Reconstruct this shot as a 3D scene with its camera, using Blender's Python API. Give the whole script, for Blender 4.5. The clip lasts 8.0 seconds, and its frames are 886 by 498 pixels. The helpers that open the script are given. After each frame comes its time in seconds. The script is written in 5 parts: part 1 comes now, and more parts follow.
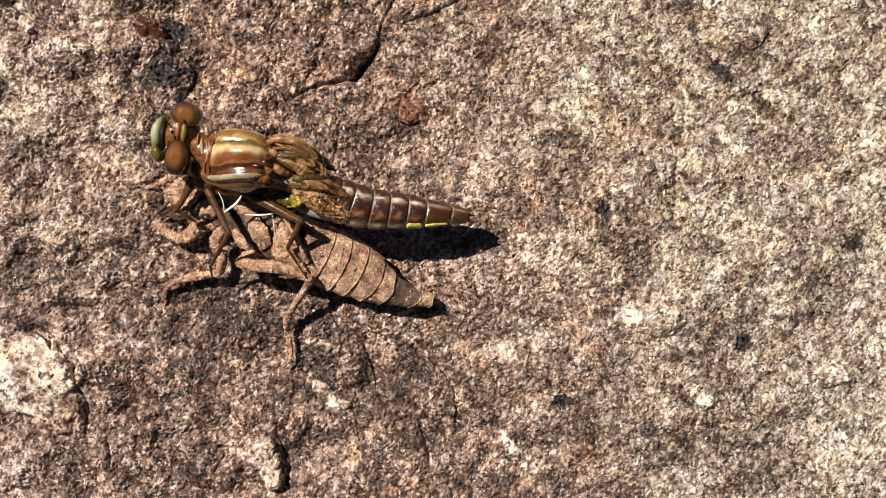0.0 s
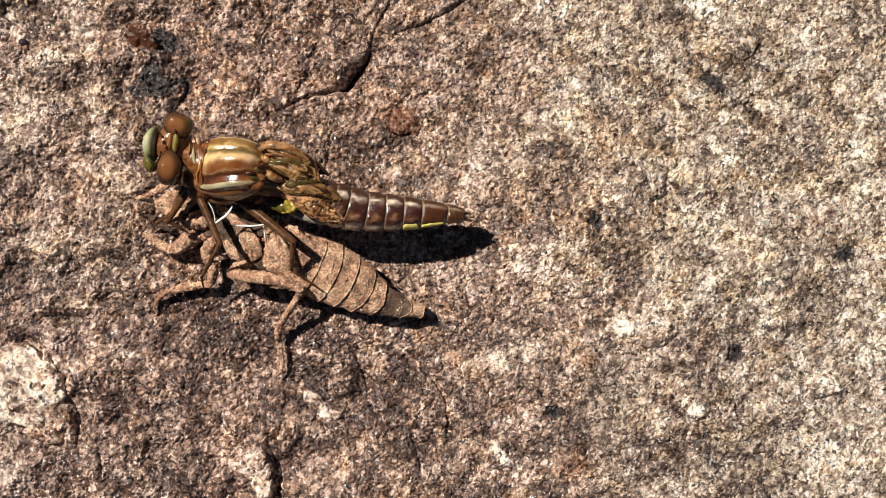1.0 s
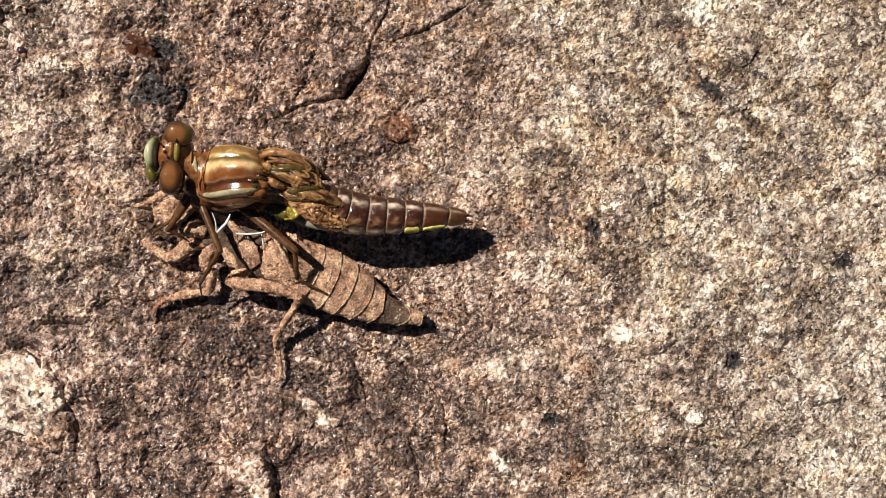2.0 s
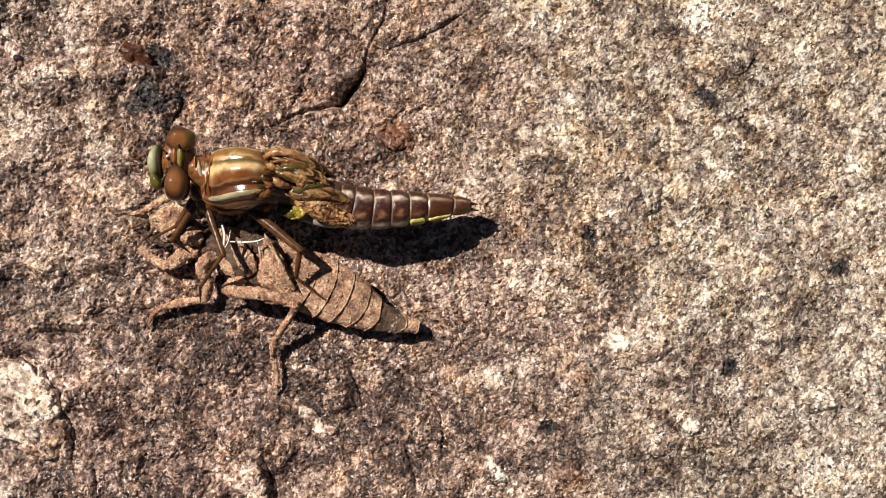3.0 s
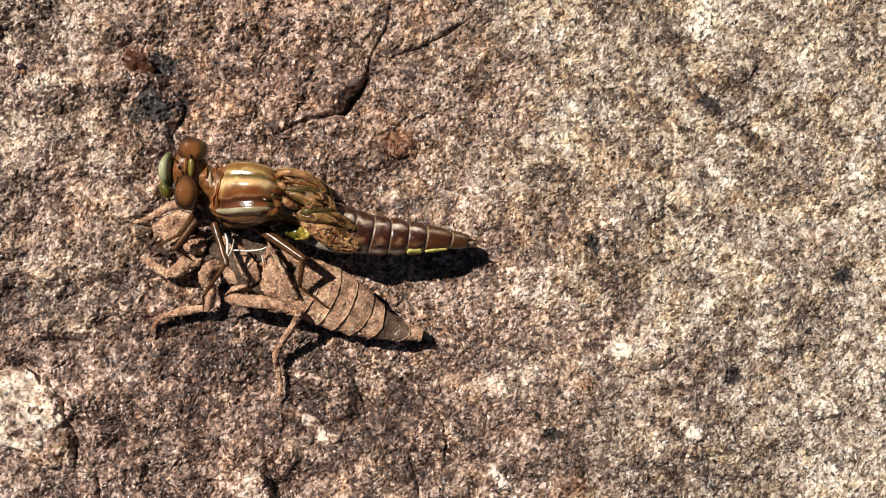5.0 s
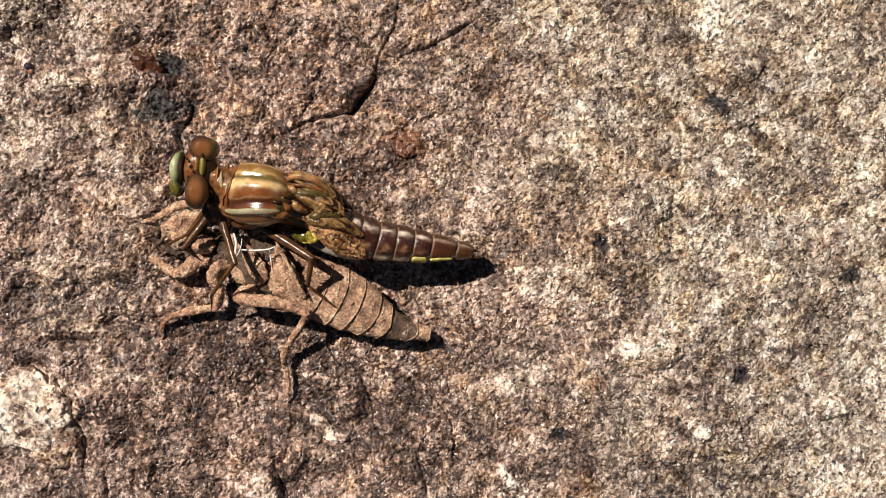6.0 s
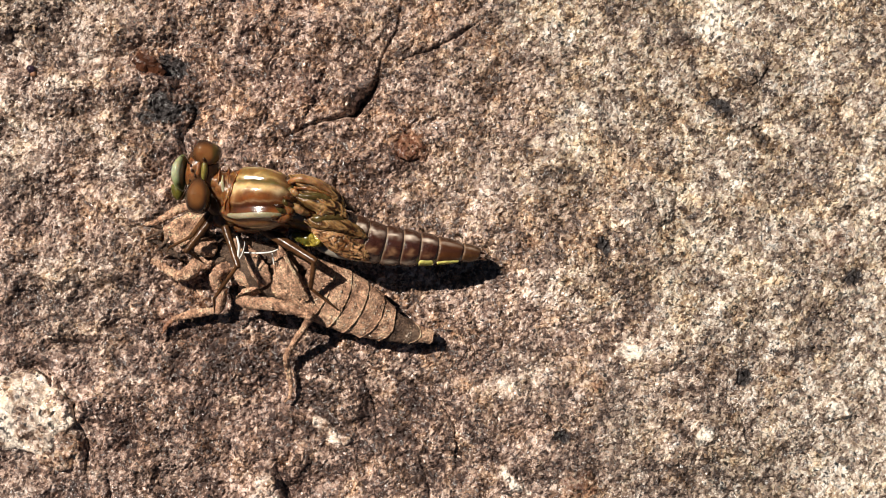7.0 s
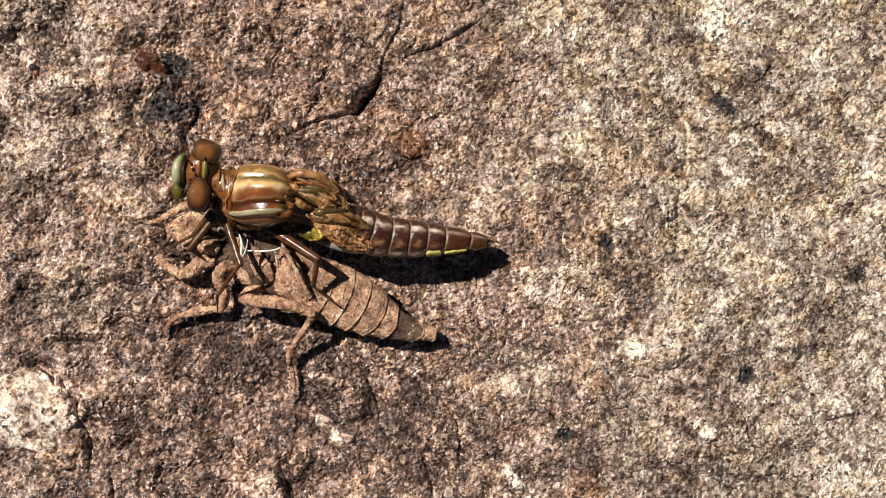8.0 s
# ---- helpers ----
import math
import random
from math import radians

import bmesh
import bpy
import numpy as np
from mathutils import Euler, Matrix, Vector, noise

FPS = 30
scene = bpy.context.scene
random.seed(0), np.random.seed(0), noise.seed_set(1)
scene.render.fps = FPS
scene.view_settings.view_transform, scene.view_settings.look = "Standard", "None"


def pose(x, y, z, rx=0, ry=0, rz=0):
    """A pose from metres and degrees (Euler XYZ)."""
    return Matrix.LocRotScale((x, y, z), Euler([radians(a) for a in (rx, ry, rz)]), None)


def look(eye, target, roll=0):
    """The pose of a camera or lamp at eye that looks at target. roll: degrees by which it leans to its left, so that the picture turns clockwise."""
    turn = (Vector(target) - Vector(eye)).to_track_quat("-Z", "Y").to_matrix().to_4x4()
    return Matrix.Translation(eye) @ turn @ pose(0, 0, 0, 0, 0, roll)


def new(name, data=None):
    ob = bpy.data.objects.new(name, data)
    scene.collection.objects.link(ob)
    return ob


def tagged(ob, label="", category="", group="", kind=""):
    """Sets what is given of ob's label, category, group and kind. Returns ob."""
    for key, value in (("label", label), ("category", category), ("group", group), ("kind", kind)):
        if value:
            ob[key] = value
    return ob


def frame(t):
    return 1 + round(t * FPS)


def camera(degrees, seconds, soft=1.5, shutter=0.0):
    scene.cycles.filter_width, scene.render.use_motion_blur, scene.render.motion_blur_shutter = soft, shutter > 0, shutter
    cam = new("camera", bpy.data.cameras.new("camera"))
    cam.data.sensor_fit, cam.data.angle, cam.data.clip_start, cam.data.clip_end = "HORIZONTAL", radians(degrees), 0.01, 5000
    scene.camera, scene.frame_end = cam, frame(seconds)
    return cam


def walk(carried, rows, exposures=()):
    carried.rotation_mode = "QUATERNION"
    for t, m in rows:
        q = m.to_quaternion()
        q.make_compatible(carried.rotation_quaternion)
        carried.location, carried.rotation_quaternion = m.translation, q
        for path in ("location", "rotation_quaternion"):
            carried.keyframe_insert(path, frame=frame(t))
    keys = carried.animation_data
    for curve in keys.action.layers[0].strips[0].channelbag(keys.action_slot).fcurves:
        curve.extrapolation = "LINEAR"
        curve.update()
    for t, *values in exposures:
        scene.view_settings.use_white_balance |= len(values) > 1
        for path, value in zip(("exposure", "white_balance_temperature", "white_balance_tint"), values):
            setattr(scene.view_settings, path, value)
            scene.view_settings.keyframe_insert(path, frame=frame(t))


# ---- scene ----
# A newly emerged dragonfly on a sunlit rock beside its empty larval skin.
# Plan grid: one unit is 0.0574 mm, origin at the plan's upper left corner.
UNIT = 0.09 / 1568
EYE = 0.1236

cam = camera(40.0, 8.0, soft=0.95)

# seconds, metres east and north in mm, turn in degrees
PATH = [
    (0.0, 0.000, 0.000, 0.00), (0.5, 0.528, 0.615, 0.00), (1.0, 0.878, 1.055, 0.00), (1.5, 0.966, 1.411, -0.02),
    (3.0, 1.406, 2.599, -0.07), (3.5, 1.582, 2.877, -0.06), (4.0, 1.439, 3.188, -0.08), (4.5, 1.371, 3.424, -0.11),
    (6.0, 0.290, 3.372, -0.13), (6.5, 0.099, 3.448, -0.16), (7.0, 0.022, 3.625, -0.17), (7.5, 0.016, 3.546, -0.20),
    (8.0, -0.247, 3.415, -0.26),
]
walk(cam, [(t, pose(x / 1000, y / 1000, EYE, 0, 0, r)) for t, x, y, r in PATH],
     exposures=[(0.0, 0.56), (3.5, 0.56), (4.5, 0.49), (8.0, 0.49)])

# ---- light ----
SUN_AZ, SUN_EL = radians(140), radians(50)     # towards the sun, from +x counter-clockwise
world = bpy.data.worlds.new("sky")
scene.world = world
world.use_nodes = True
wn = world.node_tree.nodes
sky = wn.new("ShaderNodeTexSky")
sky.sky_type = "NISHITA"
sky.sun_disc = False
sky.sun_elevation = SUN_EL
sky.sun_rotation = radians(90) - SUN_AZ
world.node_tree.links.new(sky.outputs[0], wn["Background"].inputs[0])
wn["Background"].inputs[1].default_value = 0.012
sun = new("sun", bpy.data.lights.new("sun", "SUN"))
sun.data.energy, sun.data.angle, sun.data.color = 5.0, radians(0.53), (1.0, 0.92, 0.81)
to_sun = Vector((math.cos(SUN_EL) * math.cos(SUN_AZ), math.cos(SUN_EL) * math.sin(SUN_AZ), math.sin(SUN_EL)))
sun.matrix_world = look(to_sun, (0, 0, 0))


# ---- materials ----
def nodes_of(name):
    m = bpy.data.materials.new(name)
    m.use_nodes = True
    nt = m.node_tree
    return m, nt, nt.nodes["Principled BSDF"]


def node(nt, kind, **sets):
    n = nt.nodes.new(kind)
    for key, v in sets.items():
        n.inputs[key].default_value = v
    return n


def ramp(nt, fac, stops):
    r = nt.nodes.new("ShaderNodeValToRGB")
    el = r.color_ramp.elements
    while len(el) < len(stops):
        el.new(0.5)
    for e, (p, c) in zip(el, stops):
        e.position, e.color = p, (*c, 1)
    nt.links.new(fac, r.inputs[0])
    return r.outputs[0]


def mixed(nt, fac, a, b, how="MIX"):
    m = nt.nodes.new("ShaderNodeMix")
    m.data_type, m.blend_type = "RGBA", how
    for sock, v in ((m.inputs[0], fac), (m.inputs[6], a), (m.inputs[7], b)):
        if isinstance(v, (int, float)):
            sock.default_value = v
        elif isinstance(v, tuple):
            sock.default_value = (*v, 1)
        else:
            nt.links.new(v, sock)
    return m.outputs[2]


def scaled(nt, value, a, b):
    m = nt.nodes.new("ShaderNodeMapRange")
    nt.links.new(value, m.inputs[0])
    m.inputs[3].default_value, m.inputs[4].default_value = a, b
    return m.outputs[0]


def object_noise(nt, mm, detail=4, rough=0.6):
    tc = nt.nodes.new("ShaderNodeTexCoord")
    n = node(nt, "ShaderNodeTexNoise", Scale=1000.0 / mm, Detail=detail, Roughness=rough)
    nt.links.new(tc.outputs["Object"], n.inputs["Vector"])
    return n.outputs[0]


def bumped(nt, bsdf, height, depth_mm, strength=1.0, base=None):
    b = node(nt, "ShaderNodeBump", Strength=strength, Distance=depth_mm / 1000)
    nt.links.new(height, b.inputs["Height"])
    if base:
        nt.links.new(base, b.inputs["Normal"])
    nt.links.new(b.outputs[0], bsdf.inputs["Normal"])
    nt.links.new(b.outputs[0], bsdf.inputs["Coat Normal"])
    return b.outputs[0]


def skin(name, dark, light, mm=1.5, rough=0.3, bump=0.05, sss=0.0, coat=0.0, bump_mm=0.35, ribs=0.0):
    """Insect cuticle: two tones at two scales, fine relief, some gloss."""
    m, nt, p = nodes_of(name)
    big, fine = object_noise(nt, mm, 4), object_noise(nt, bump_mm, 3)
    col = ramp(nt, big, [(0.35, dark), (0.65, light)])
    col = mixed(nt, 0.35, col, ramp(nt, fine, [(0.3, tuple(c * 0.7 for c in dark)), (0.7, light)]))
    nt.links.new(col, p.inputs["Base Color"])
    nt.links.new(scaled(nt, fine, rough * 0.7, min(1, rough * 1.4)), p.inputs["Roughness"])
    if sss:
        p.inputs["Subsurface Weight"].default_value = sss
        p.inputs["Subsurface Radius"].default_value = (0.0011, 0.0004, 0.00015)
        p.inputs["Subsurface Scale"].default_value = 1.0
    if coat:
        p.inputs["Specular IOR Level"].default_value = 0.03
        p.inputs["Coat Weight"].default_value = coat
        p.inputs["Coat Roughness"].default_value = 0.2
    low = bumped(nt, p, fine, bump)
    if ribs:
        # fine wrinkles across the body
        tc = nt.nodes.new("ShaderNodeTexCoord")
        mp = nt.nodes.new("ShaderNodeMapping")
        mp.inputs["Scale"].default_value = (1.0, 0.16, 0.16)
        nt.links.new(tc.outputs["Object"], mp.inputs["Vector"])
        n = node(nt, "ShaderNodeTexNoise", Scale=7000.0, Detail=2.0)
        nt.links.new(mp.outputs[0], n.inputs["Vector"])
        bumped(nt, p, n.outputs[0], ribs, 1.0, low)
    return m


def rock_material():
    """Weathered granular rock: rounded grains of three sizes, each of its own tone, over mapped stains and some painted
    shade.
    """
    m, nt, p = nodes_of("granular_rock")
    tc = nt.nodes.new("ShaderNodeTexCoord")
    at = nt.nodes.new("ShaderNodeAttribute")
    at.attribute_name = "mineral"
    sep = nt.nodes.new("ShaderNodeSeparateColor")
    nt.links.new(at.outputs["Color"], sep.inputs[0])
    dark, pale, rust, old = sep.outputs[0], sep.outputs[1], sep.outputs[2], at.outputs["Alpha"]

    def add(u, v, k=1.0):
        n = nt.nodes.new("ShaderNodeMath")
        n.operation = "MULTIPLY_ADD"
        nt.links.new(v, n.inputs[0])
        n.inputs[1].default_value = k
        nt.links.new(u, n.inputs[2])
        return n.outputs[0]

    def times(u, v):
        n = nt.nodes.new("ShaderNodeMath")
        n.operation = "MULTIPLY"
        nt.links.new(u, n.inputs[0])
        nt.links.new(v, n.inputs[1])
        return n.outputs[0]

    # grains are pulled out of round
    pull = node(nt, "ShaderNodeTexNoise", Scale=2600.0, Detail=2.0, Roughness=0.6)
    nt.links.new(tc.outputs["Object"], pull.inputs["Vector"])
    warp = nt.nodes.new("ShaderNodeVectorMath")
    warp.operation = "MULTIPLY_ADD"
    nt.links.new(pull.outputs["Color"], warp.inputs[0])
    warp.inputs[1].default_value = (0.0007, 0.0007, 0.0007)
    nt.links.new(tc.outputs["Object"], warp.inputs[2])

    def grains(mm):
        """Height of rounded grains of that size, three random values of each, and a random direction."""
        v = node(nt, "ShaderNodeTexVoronoi", Scale=1000.0 / mm)
        nt.links.new(warp.outputs[0], v.inputs["Vector"])
        g = nt.nodes.new("ShaderNodeSeparateColor")
        nt.links.new(v.outputs["Color"], g.inputs[0])
        height = nt.nodes.new("ShaderNodeMapRange")
        nt.links.new(times(v.outputs["Distance"], v.outputs["Distance"]), height.inputs[0])
        height.inputs[2].default_value = 0.6
        height.inputs[3].default_value, height.inputs[4].default_value = 1.0, 0.0
        return height.outputs[0], g.outputs[0], g.outputs[1], v.outputs["Color"]

    big_h, big_a, _, _ = grains(0.62)
    mid_h, mid_a, mid_b, mid_v = grains(0.34)
    _, small_a, _, small_v = grains(0.21)
    broad, patch, clump = object_noise(nt, 8.0, 4, 0.6), object_noise(nt, 2.6, 4, 0.6), object_noise(nt, 1.0, 3, 0.6)
    # tone: 0 dark to 1 pale
    tone = add(scaled(nt, broad, -0.44, 0.44), scaled(nt, patch, -0.50, 0.50))
    tone = add(tone, scaled(nt, clump, -0.41, 0.41))
    tone = add(tone, scaled(nt, big_a, -0.13, 0.13))
    tone = add(tone, scaled(nt, mid_a, -0.36, 0.36))
    tone = add(tone, scaled(nt, small_a, -0.19, 0.19))
    tone = add(add(tone, pale, 0.60), dark, -0.50)
    tone = add(tone, scaled(nt, old, 0.52, 0.395))
    col = ramp(nt, tone, [(0.08, (0.040, 0.029, 0.025)), (0.27, (0.125, 0.087, 0.068)), (0.44, (0.235, 0.172, 0.132)), (0.58, (0.375, 0.292, 0.226)),
                          (0.74, (0.585, 0.485, 0.385)), (0.95, (0.80, 0.72, 0.63))])
    # ochre, grey and pinkish regions and grains
    hue = add(add(object_noise(nt, 3.2, 4, 0.65), scaled(nt, mid_b, -0.08, 0.08)), rust, -0.16)
    col = mixed(nt, 0.8, col, ramp(nt, hue, [(0.30, (1.14, 0.94, 0.70)), (0.42, (1.05, 0.99, 0.86)), (0.50, (1.0, 1.0, 0.97)), (0.58, (0.98, 0.98, 1.0)), (0.70, (0.93, 0.97, 1.04))]), "MULTIPLY")
    col = mixed(nt, old, col, mixed(nt, 1.0, col, (1.13, 0.962, 0.955), "MULTIPLY"))
    col = mixed(nt, rust, col, mixed(nt, 0.75, col, (0.17, 0.060, 0.032)))
    col = mixed(nt, ramp(nt, pale, [(0.42, (0, 0, 0)), (0.95, (0.8, 0.8, 0.8))]), col, (0.80, 0.70, 0.60))
    col = mixed(nt, ramp(nt, dark, [(0.5, (0, 0, 0)), (0.9, (0.85, 0.85, 0.85))]), col, (0.030, 0.027, 0.028))
    nt.links.new(col, p.inputs["Base Color"])
    nt.links.new(scaled(nt, mid_b, 0.38, 0.7), p.inputs["Roughness"])
    p.inputs["Specular IOR Level"].default_value = 0.12
    # relief of the grains, calmer on the weathered face
    relief = object_noise(nt, 0.9, 4, 0.65)
    first = bumped(nt, p, relief, 0.20, 1.0)
    second = bumped(nt, p, add(scaled(nt, big_a, 0.0, 0.8), big_h, 0.6), 0.10, 1.0, first)
    third = bumped(nt, p, mid_h, 0.03, 1.0, second)

    def tilted(base, way, k):
        """Normals leaned grain by grain, as broken crystal faces lie."""
        off = nt.nodes.new("ShaderNodeVectorMath")
        off.operation = "SUBTRACT"
        off.inputs[1].default_value = (0.5, 0.5, 0.5)
        nt.links.new(way, off.inputs[0])
        lean = nt.nodes.new("ShaderNodeVectorMath")
        lean.operation = "MULTIPLY_ADD"
        nt.links.new(off.outputs[0], lean.inputs[0])
        lean.inputs[1].default_value = (k, k, k * 0.4)
        nt.links.new(base, lean.inputs[2])
        unit = nt.nodes.new("ShaderNodeVectorMath")
        unit.operation = "NORMALIZE"
        nt.links.new(lean.outputs[0], unit.inputs[0])
        return unit.outputs[0]

    nt.links.new(tilted(tilted(third, mid_v, 1.5), small_v, 1.0), p.inputs["Normal"])
    # glassy grain faces that catch the sun
    nt.links.new(tilted(tilted(third, mid_v, 0.8), small_v, 0.35), p.inputs["Coat Normal"])
    nt.links.new(times(ramp(nt, mid_b, [(0.3, (0.0, 0.0, 0.0)), (0.6, (1, 1, 1))]), scaled(nt, old, 0.6, 0.9)), p.inputs["Coat Weight"])
    p.inputs["Coat Roughness"].default_value = 0.22
    p.inputs["Coat IOR"].default_value = 1.6
    return m


def patterned(name, rough, bump, bump_mm, coat=1.0, sss=0.0, gloss=0.17, mottle=0.8):
    """Cuticle whose colours, with some painted light and shade, lie in the mesh, broken by grain."""
    m, nt, p = nodes_of(name)
    at = nt.nodes.new("ShaderNodeAttribute")
    at.attribute_name = "pattern"
    big, fine = object_noise(nt, 0.8, 5, 0.65), object_noise(nt, bump_mm, 3)
    col = mixed(nt, mottle, at.outputs["Color"], ramp(nt, big, [(0.3, (0.6, 0.52, 0.46)), (0.5, (1, 1, 1)), (0.7, (1.3, 1.3, 1.28))]), "MULTIPLY")
    nt.links.new(col, p.inputs["Base Color"])
    p.inputs["Roughness"].default_value = rough
    p.inputs["Specular IOR Level"].default_value = 0.02
    p.inputs["Coat Weight"].default_value = coat
    p.inputs["Coat Roughness"].default_value = gloss
    p.inputs["Coat IOR"].default_value = 1.65
    if sss:
        p.inputs["Subsurface Weight"].default_value = sss
        p.inputs["Subsurface Radius"].default_value = (0.0011, 0.0004, 0.00015)
        p.inputs["Subsurface Scale"].default_value = 1.0
    low = bumped(nt, p, big, bump)
    bumped(nt, p, fine, bump * 0.6, 1.0, low)
    return m


ROCK = rock_material()
CUTICLE = patterned("patterned_cuticle", 0.45, 0.03, 0.3, 1.0, 0.6, 0.2)
EYE_SKIN = patterned("compound_eye", 0.5, 0.0, 0.2, 1.0, 0.15, 0.05, 0.25)
TERGITE = patterned("patterned_tergite", 0.5, 0.06, 0.2, 1.0, 0.0, 0.13)


def husk_skin(name, k, red=1.0):
    """Dry, dusty cuticle with stains, pits and stuck silt."""
    m, nt, p = nodes_of(name)
    f, fine = object_noise(nt, 1.3, 9, 0.78), object_noise(nt, 0.42, 5, 0.75)
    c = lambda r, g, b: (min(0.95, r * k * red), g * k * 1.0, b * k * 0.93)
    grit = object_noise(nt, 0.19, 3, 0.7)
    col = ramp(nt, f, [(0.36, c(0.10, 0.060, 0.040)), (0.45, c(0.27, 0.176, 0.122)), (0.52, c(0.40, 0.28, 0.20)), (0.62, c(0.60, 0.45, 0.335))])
    col = mixed(nt, 0.45, col, ramp(nt, object_noise(nt, 2.4, 5, 0.7), [(0.40, (0.42, 0.36, 0.33)), (0.48, (0.95, 0.93, 0.92)), (0.6, (1.1, 1.08, 1.05))]), "MULTIPLY")
    col = mixed(nt, 0.85, col, ramp(nt, fine, [(0.34, (0.42, 0.36, 0.32)), (0.5, (1.0, 1.0, 1.0)), (0.66, (1.3, 1.26, 1.2))]), "MULTIPLY")
    col = mixed(nt, 0.9, col, ramp(nt, grit, [(0.34, (0.42, 0.37, 0.34)), (0.5, (1.0, 1.0, 1.0)), (0.66, (1.45, 1.42, 1.36))]), "MULTIPLY")
    nt.links.new(col, p.inputs["Base Color"])
    p.inputs["Roughness"].default_value = 0.62
    first = bumped(nt, p, f, 0.55, 1.0)
    bumped(nt, p, grit, 0.16, 1.0, bumped(nt, p, fine, 0.35, 1.0, first))
    return m


HUSK = husk_skin("dusty_husk", 1.5, 1.14)
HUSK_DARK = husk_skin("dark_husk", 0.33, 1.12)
HUSK_LEG = husk_skin("husk_leg", 1.6, 1.16)
HUSK_RED = skin("reddish_husk", (0.13, 0.05, 0.025), (0.26, 0.12, 0.065), 0.8, 0.6, 0.04)
SEED = skin("purple_seed", (0.016, 0.009, 0.016), (0.05, 0.028, 0.042), 0.5, 0.4, 0.01, 0.0, 1.0, 0.3)
HUSK_STAIN = husk_skin("stained_husk", 0.36, 1.15)
HUSK_FACE = husk_skin("pale_face_husk", 2.0, 1.12)
HUSK_PALE = husk_skin("pale_husk", 1.9, 1.07)
RUSTY = skin("rusty_flake", (0.014, 0.006, 0.004), (0.10, 0.036, 0.017), 0.5, 0.5, 0.06, 0.0, 0.5, 0.2)
GRIT = skin("grit", (0.42, 0.32, 0.24), (0.80, 0.70, 0.58), 0.25, 0.45, 0.02)
THREAD = skin("white_thread", (0.75, 0.73, 0.68), (0.9, 0.88, 0.83), 0.5, 0.5, 0.01)
AMBER = skin("amber_cuticle", (0.055, 0.020, 0.006), (0.23, 0.095, 0.032), 0.7, 0.4, 0.06, 0.6, 0.8, 0.4, 0.015)
AMBER_DARK = skin("red_brown_cuticle", (0.018, 0.007, 0.003), (0.060, 0.023, 0.009), 1.0, 0.22, 0.03, 0.0, 0.8)
OLIVE = skin("olive_cuticle", (0.10, 0.075, 0.014), (0.24, 0.20, 0.05), 1.0, 0.4, 0.02, 0.15, 0.6, 0.35)
TAN = skin("tan_cuticle", (0.115, 0.050, 0.017), (0.35, 0.19, 0.085), 0.9, 0.42, 0.05, 0.6, 0.9, 0.35, 0.015)
CREAM = skin("cream_cuticle", (0.20, 0.165, 0.085), (0.42, 0.37, 0.255), 0.9, 0.4, 0.03, 0.35, 0.8)
GREY_CUTICLE = skin("grey_cuticle", (0.18, 0.15, 0.12), (0.38, 0.34, 0.28), 0.6, 0.35, 0.03)
FACE_GREEN = patterned("pale_green_face", 0.4, 0.012, 0.3, 1.0, 0.25, 0.1, 0.5)
SIDE_YELLOW = skin("mottled_yellow_cuticle", (0.07, 0.042, 0.008), (0.40, 0.31, 0.05), 0.4, 0.35, 0.03, 0.0, 0.6, 0.2)
MOSS_GREEN = skin("moss_green_cuticle", (0.03, 0.026, 0.005), (0.13, 0.115, 0.018), 0.6, 0.4, 0.03, 0.2, 0.5)
YELLOW = skin("yellow_cuticle", (0.24, 0.20, 0.035), (0.62, 0.56, 0.17), 0.5, 0.4, 0.05, 0.1, 0.3)
SEGMENT = skin("brown_segment", (0.022, 0.010, 0.006), (0.10, 0.042, 0.022), 0.7, 0.3, 0.07, 0.0, 1.0, 0.4, 0.02)
LEG = skin("brown_leg", (0.022, 0.009, 0.004), (0.12, 0.054, 0.022), 0.5, 0.4, 0.03, 0.0, 0.5, 0.3)
WING = patterned("crumpled_wing", 0.45, 0.05, 0.12, 0.45, 0.25, 0.22)
WING_OLIVE = skin("olive_wing", (0.040, 0.026, 0.007), (0.105, 0.074, 0.022), 0.7, 0.35, 0.04, 0.2, 0.8, 0.3)


# ---- mesh helpers ----
def finished(name, verts, faces, material, parent=None, label=""):
    """One smooth mesh object from lists of vertices and faces."""
    me = bpy.data.meshes.new(name)
    me.from_pydata(verts, [], faces)
    me.validate()
    me.shade_smooth()
    me.materials.append(material)
    ob = new(name, me)
    if parent:
        ob.parent = parent
    if label:
        tagged(ob, label)
    return ob


def coloured(ob, colours):
    at = ob.data.color_attributes.new("pattern", "FLOAT_COLOR", "POINT")
    flat = np.ones((len(ob.data.vertices), 4), np.float32)
    flat[:len(colours), :3] = colours
    at.data.foreach_set("color", flat.ravel())
    return ob


def blend(c, other, k):
    k = min(1.0, max(0.0, k))
    return tuple(a + (b - a) * k for a, b in zip(c, other))


def bell(x, mid, half):
    return math.exp(-((x - mid) / half) ** 2)


def curve_through(points, count):
    """Points on a smooth line through the given rows of numbers (any width)."""
    p = np.array(points, float)
    p = np.vstack([2 * p[0] - p[1], p, 2 * p[-1] - p[-2]])
    out = []
    for s in np.linspace(0, len(points) - 1 - 1e-9, count):
        i, f = int(s), s - int(s)
        a, b, c, d = p[i:i + 4]
        out.append(0.5 * (2 * b + (c - a) * f + (2 * a - 5 * b + 4 * c - d) * f * f + (3 * b - a - 3 * c + d) * f ** 3))
    return np.array(out)


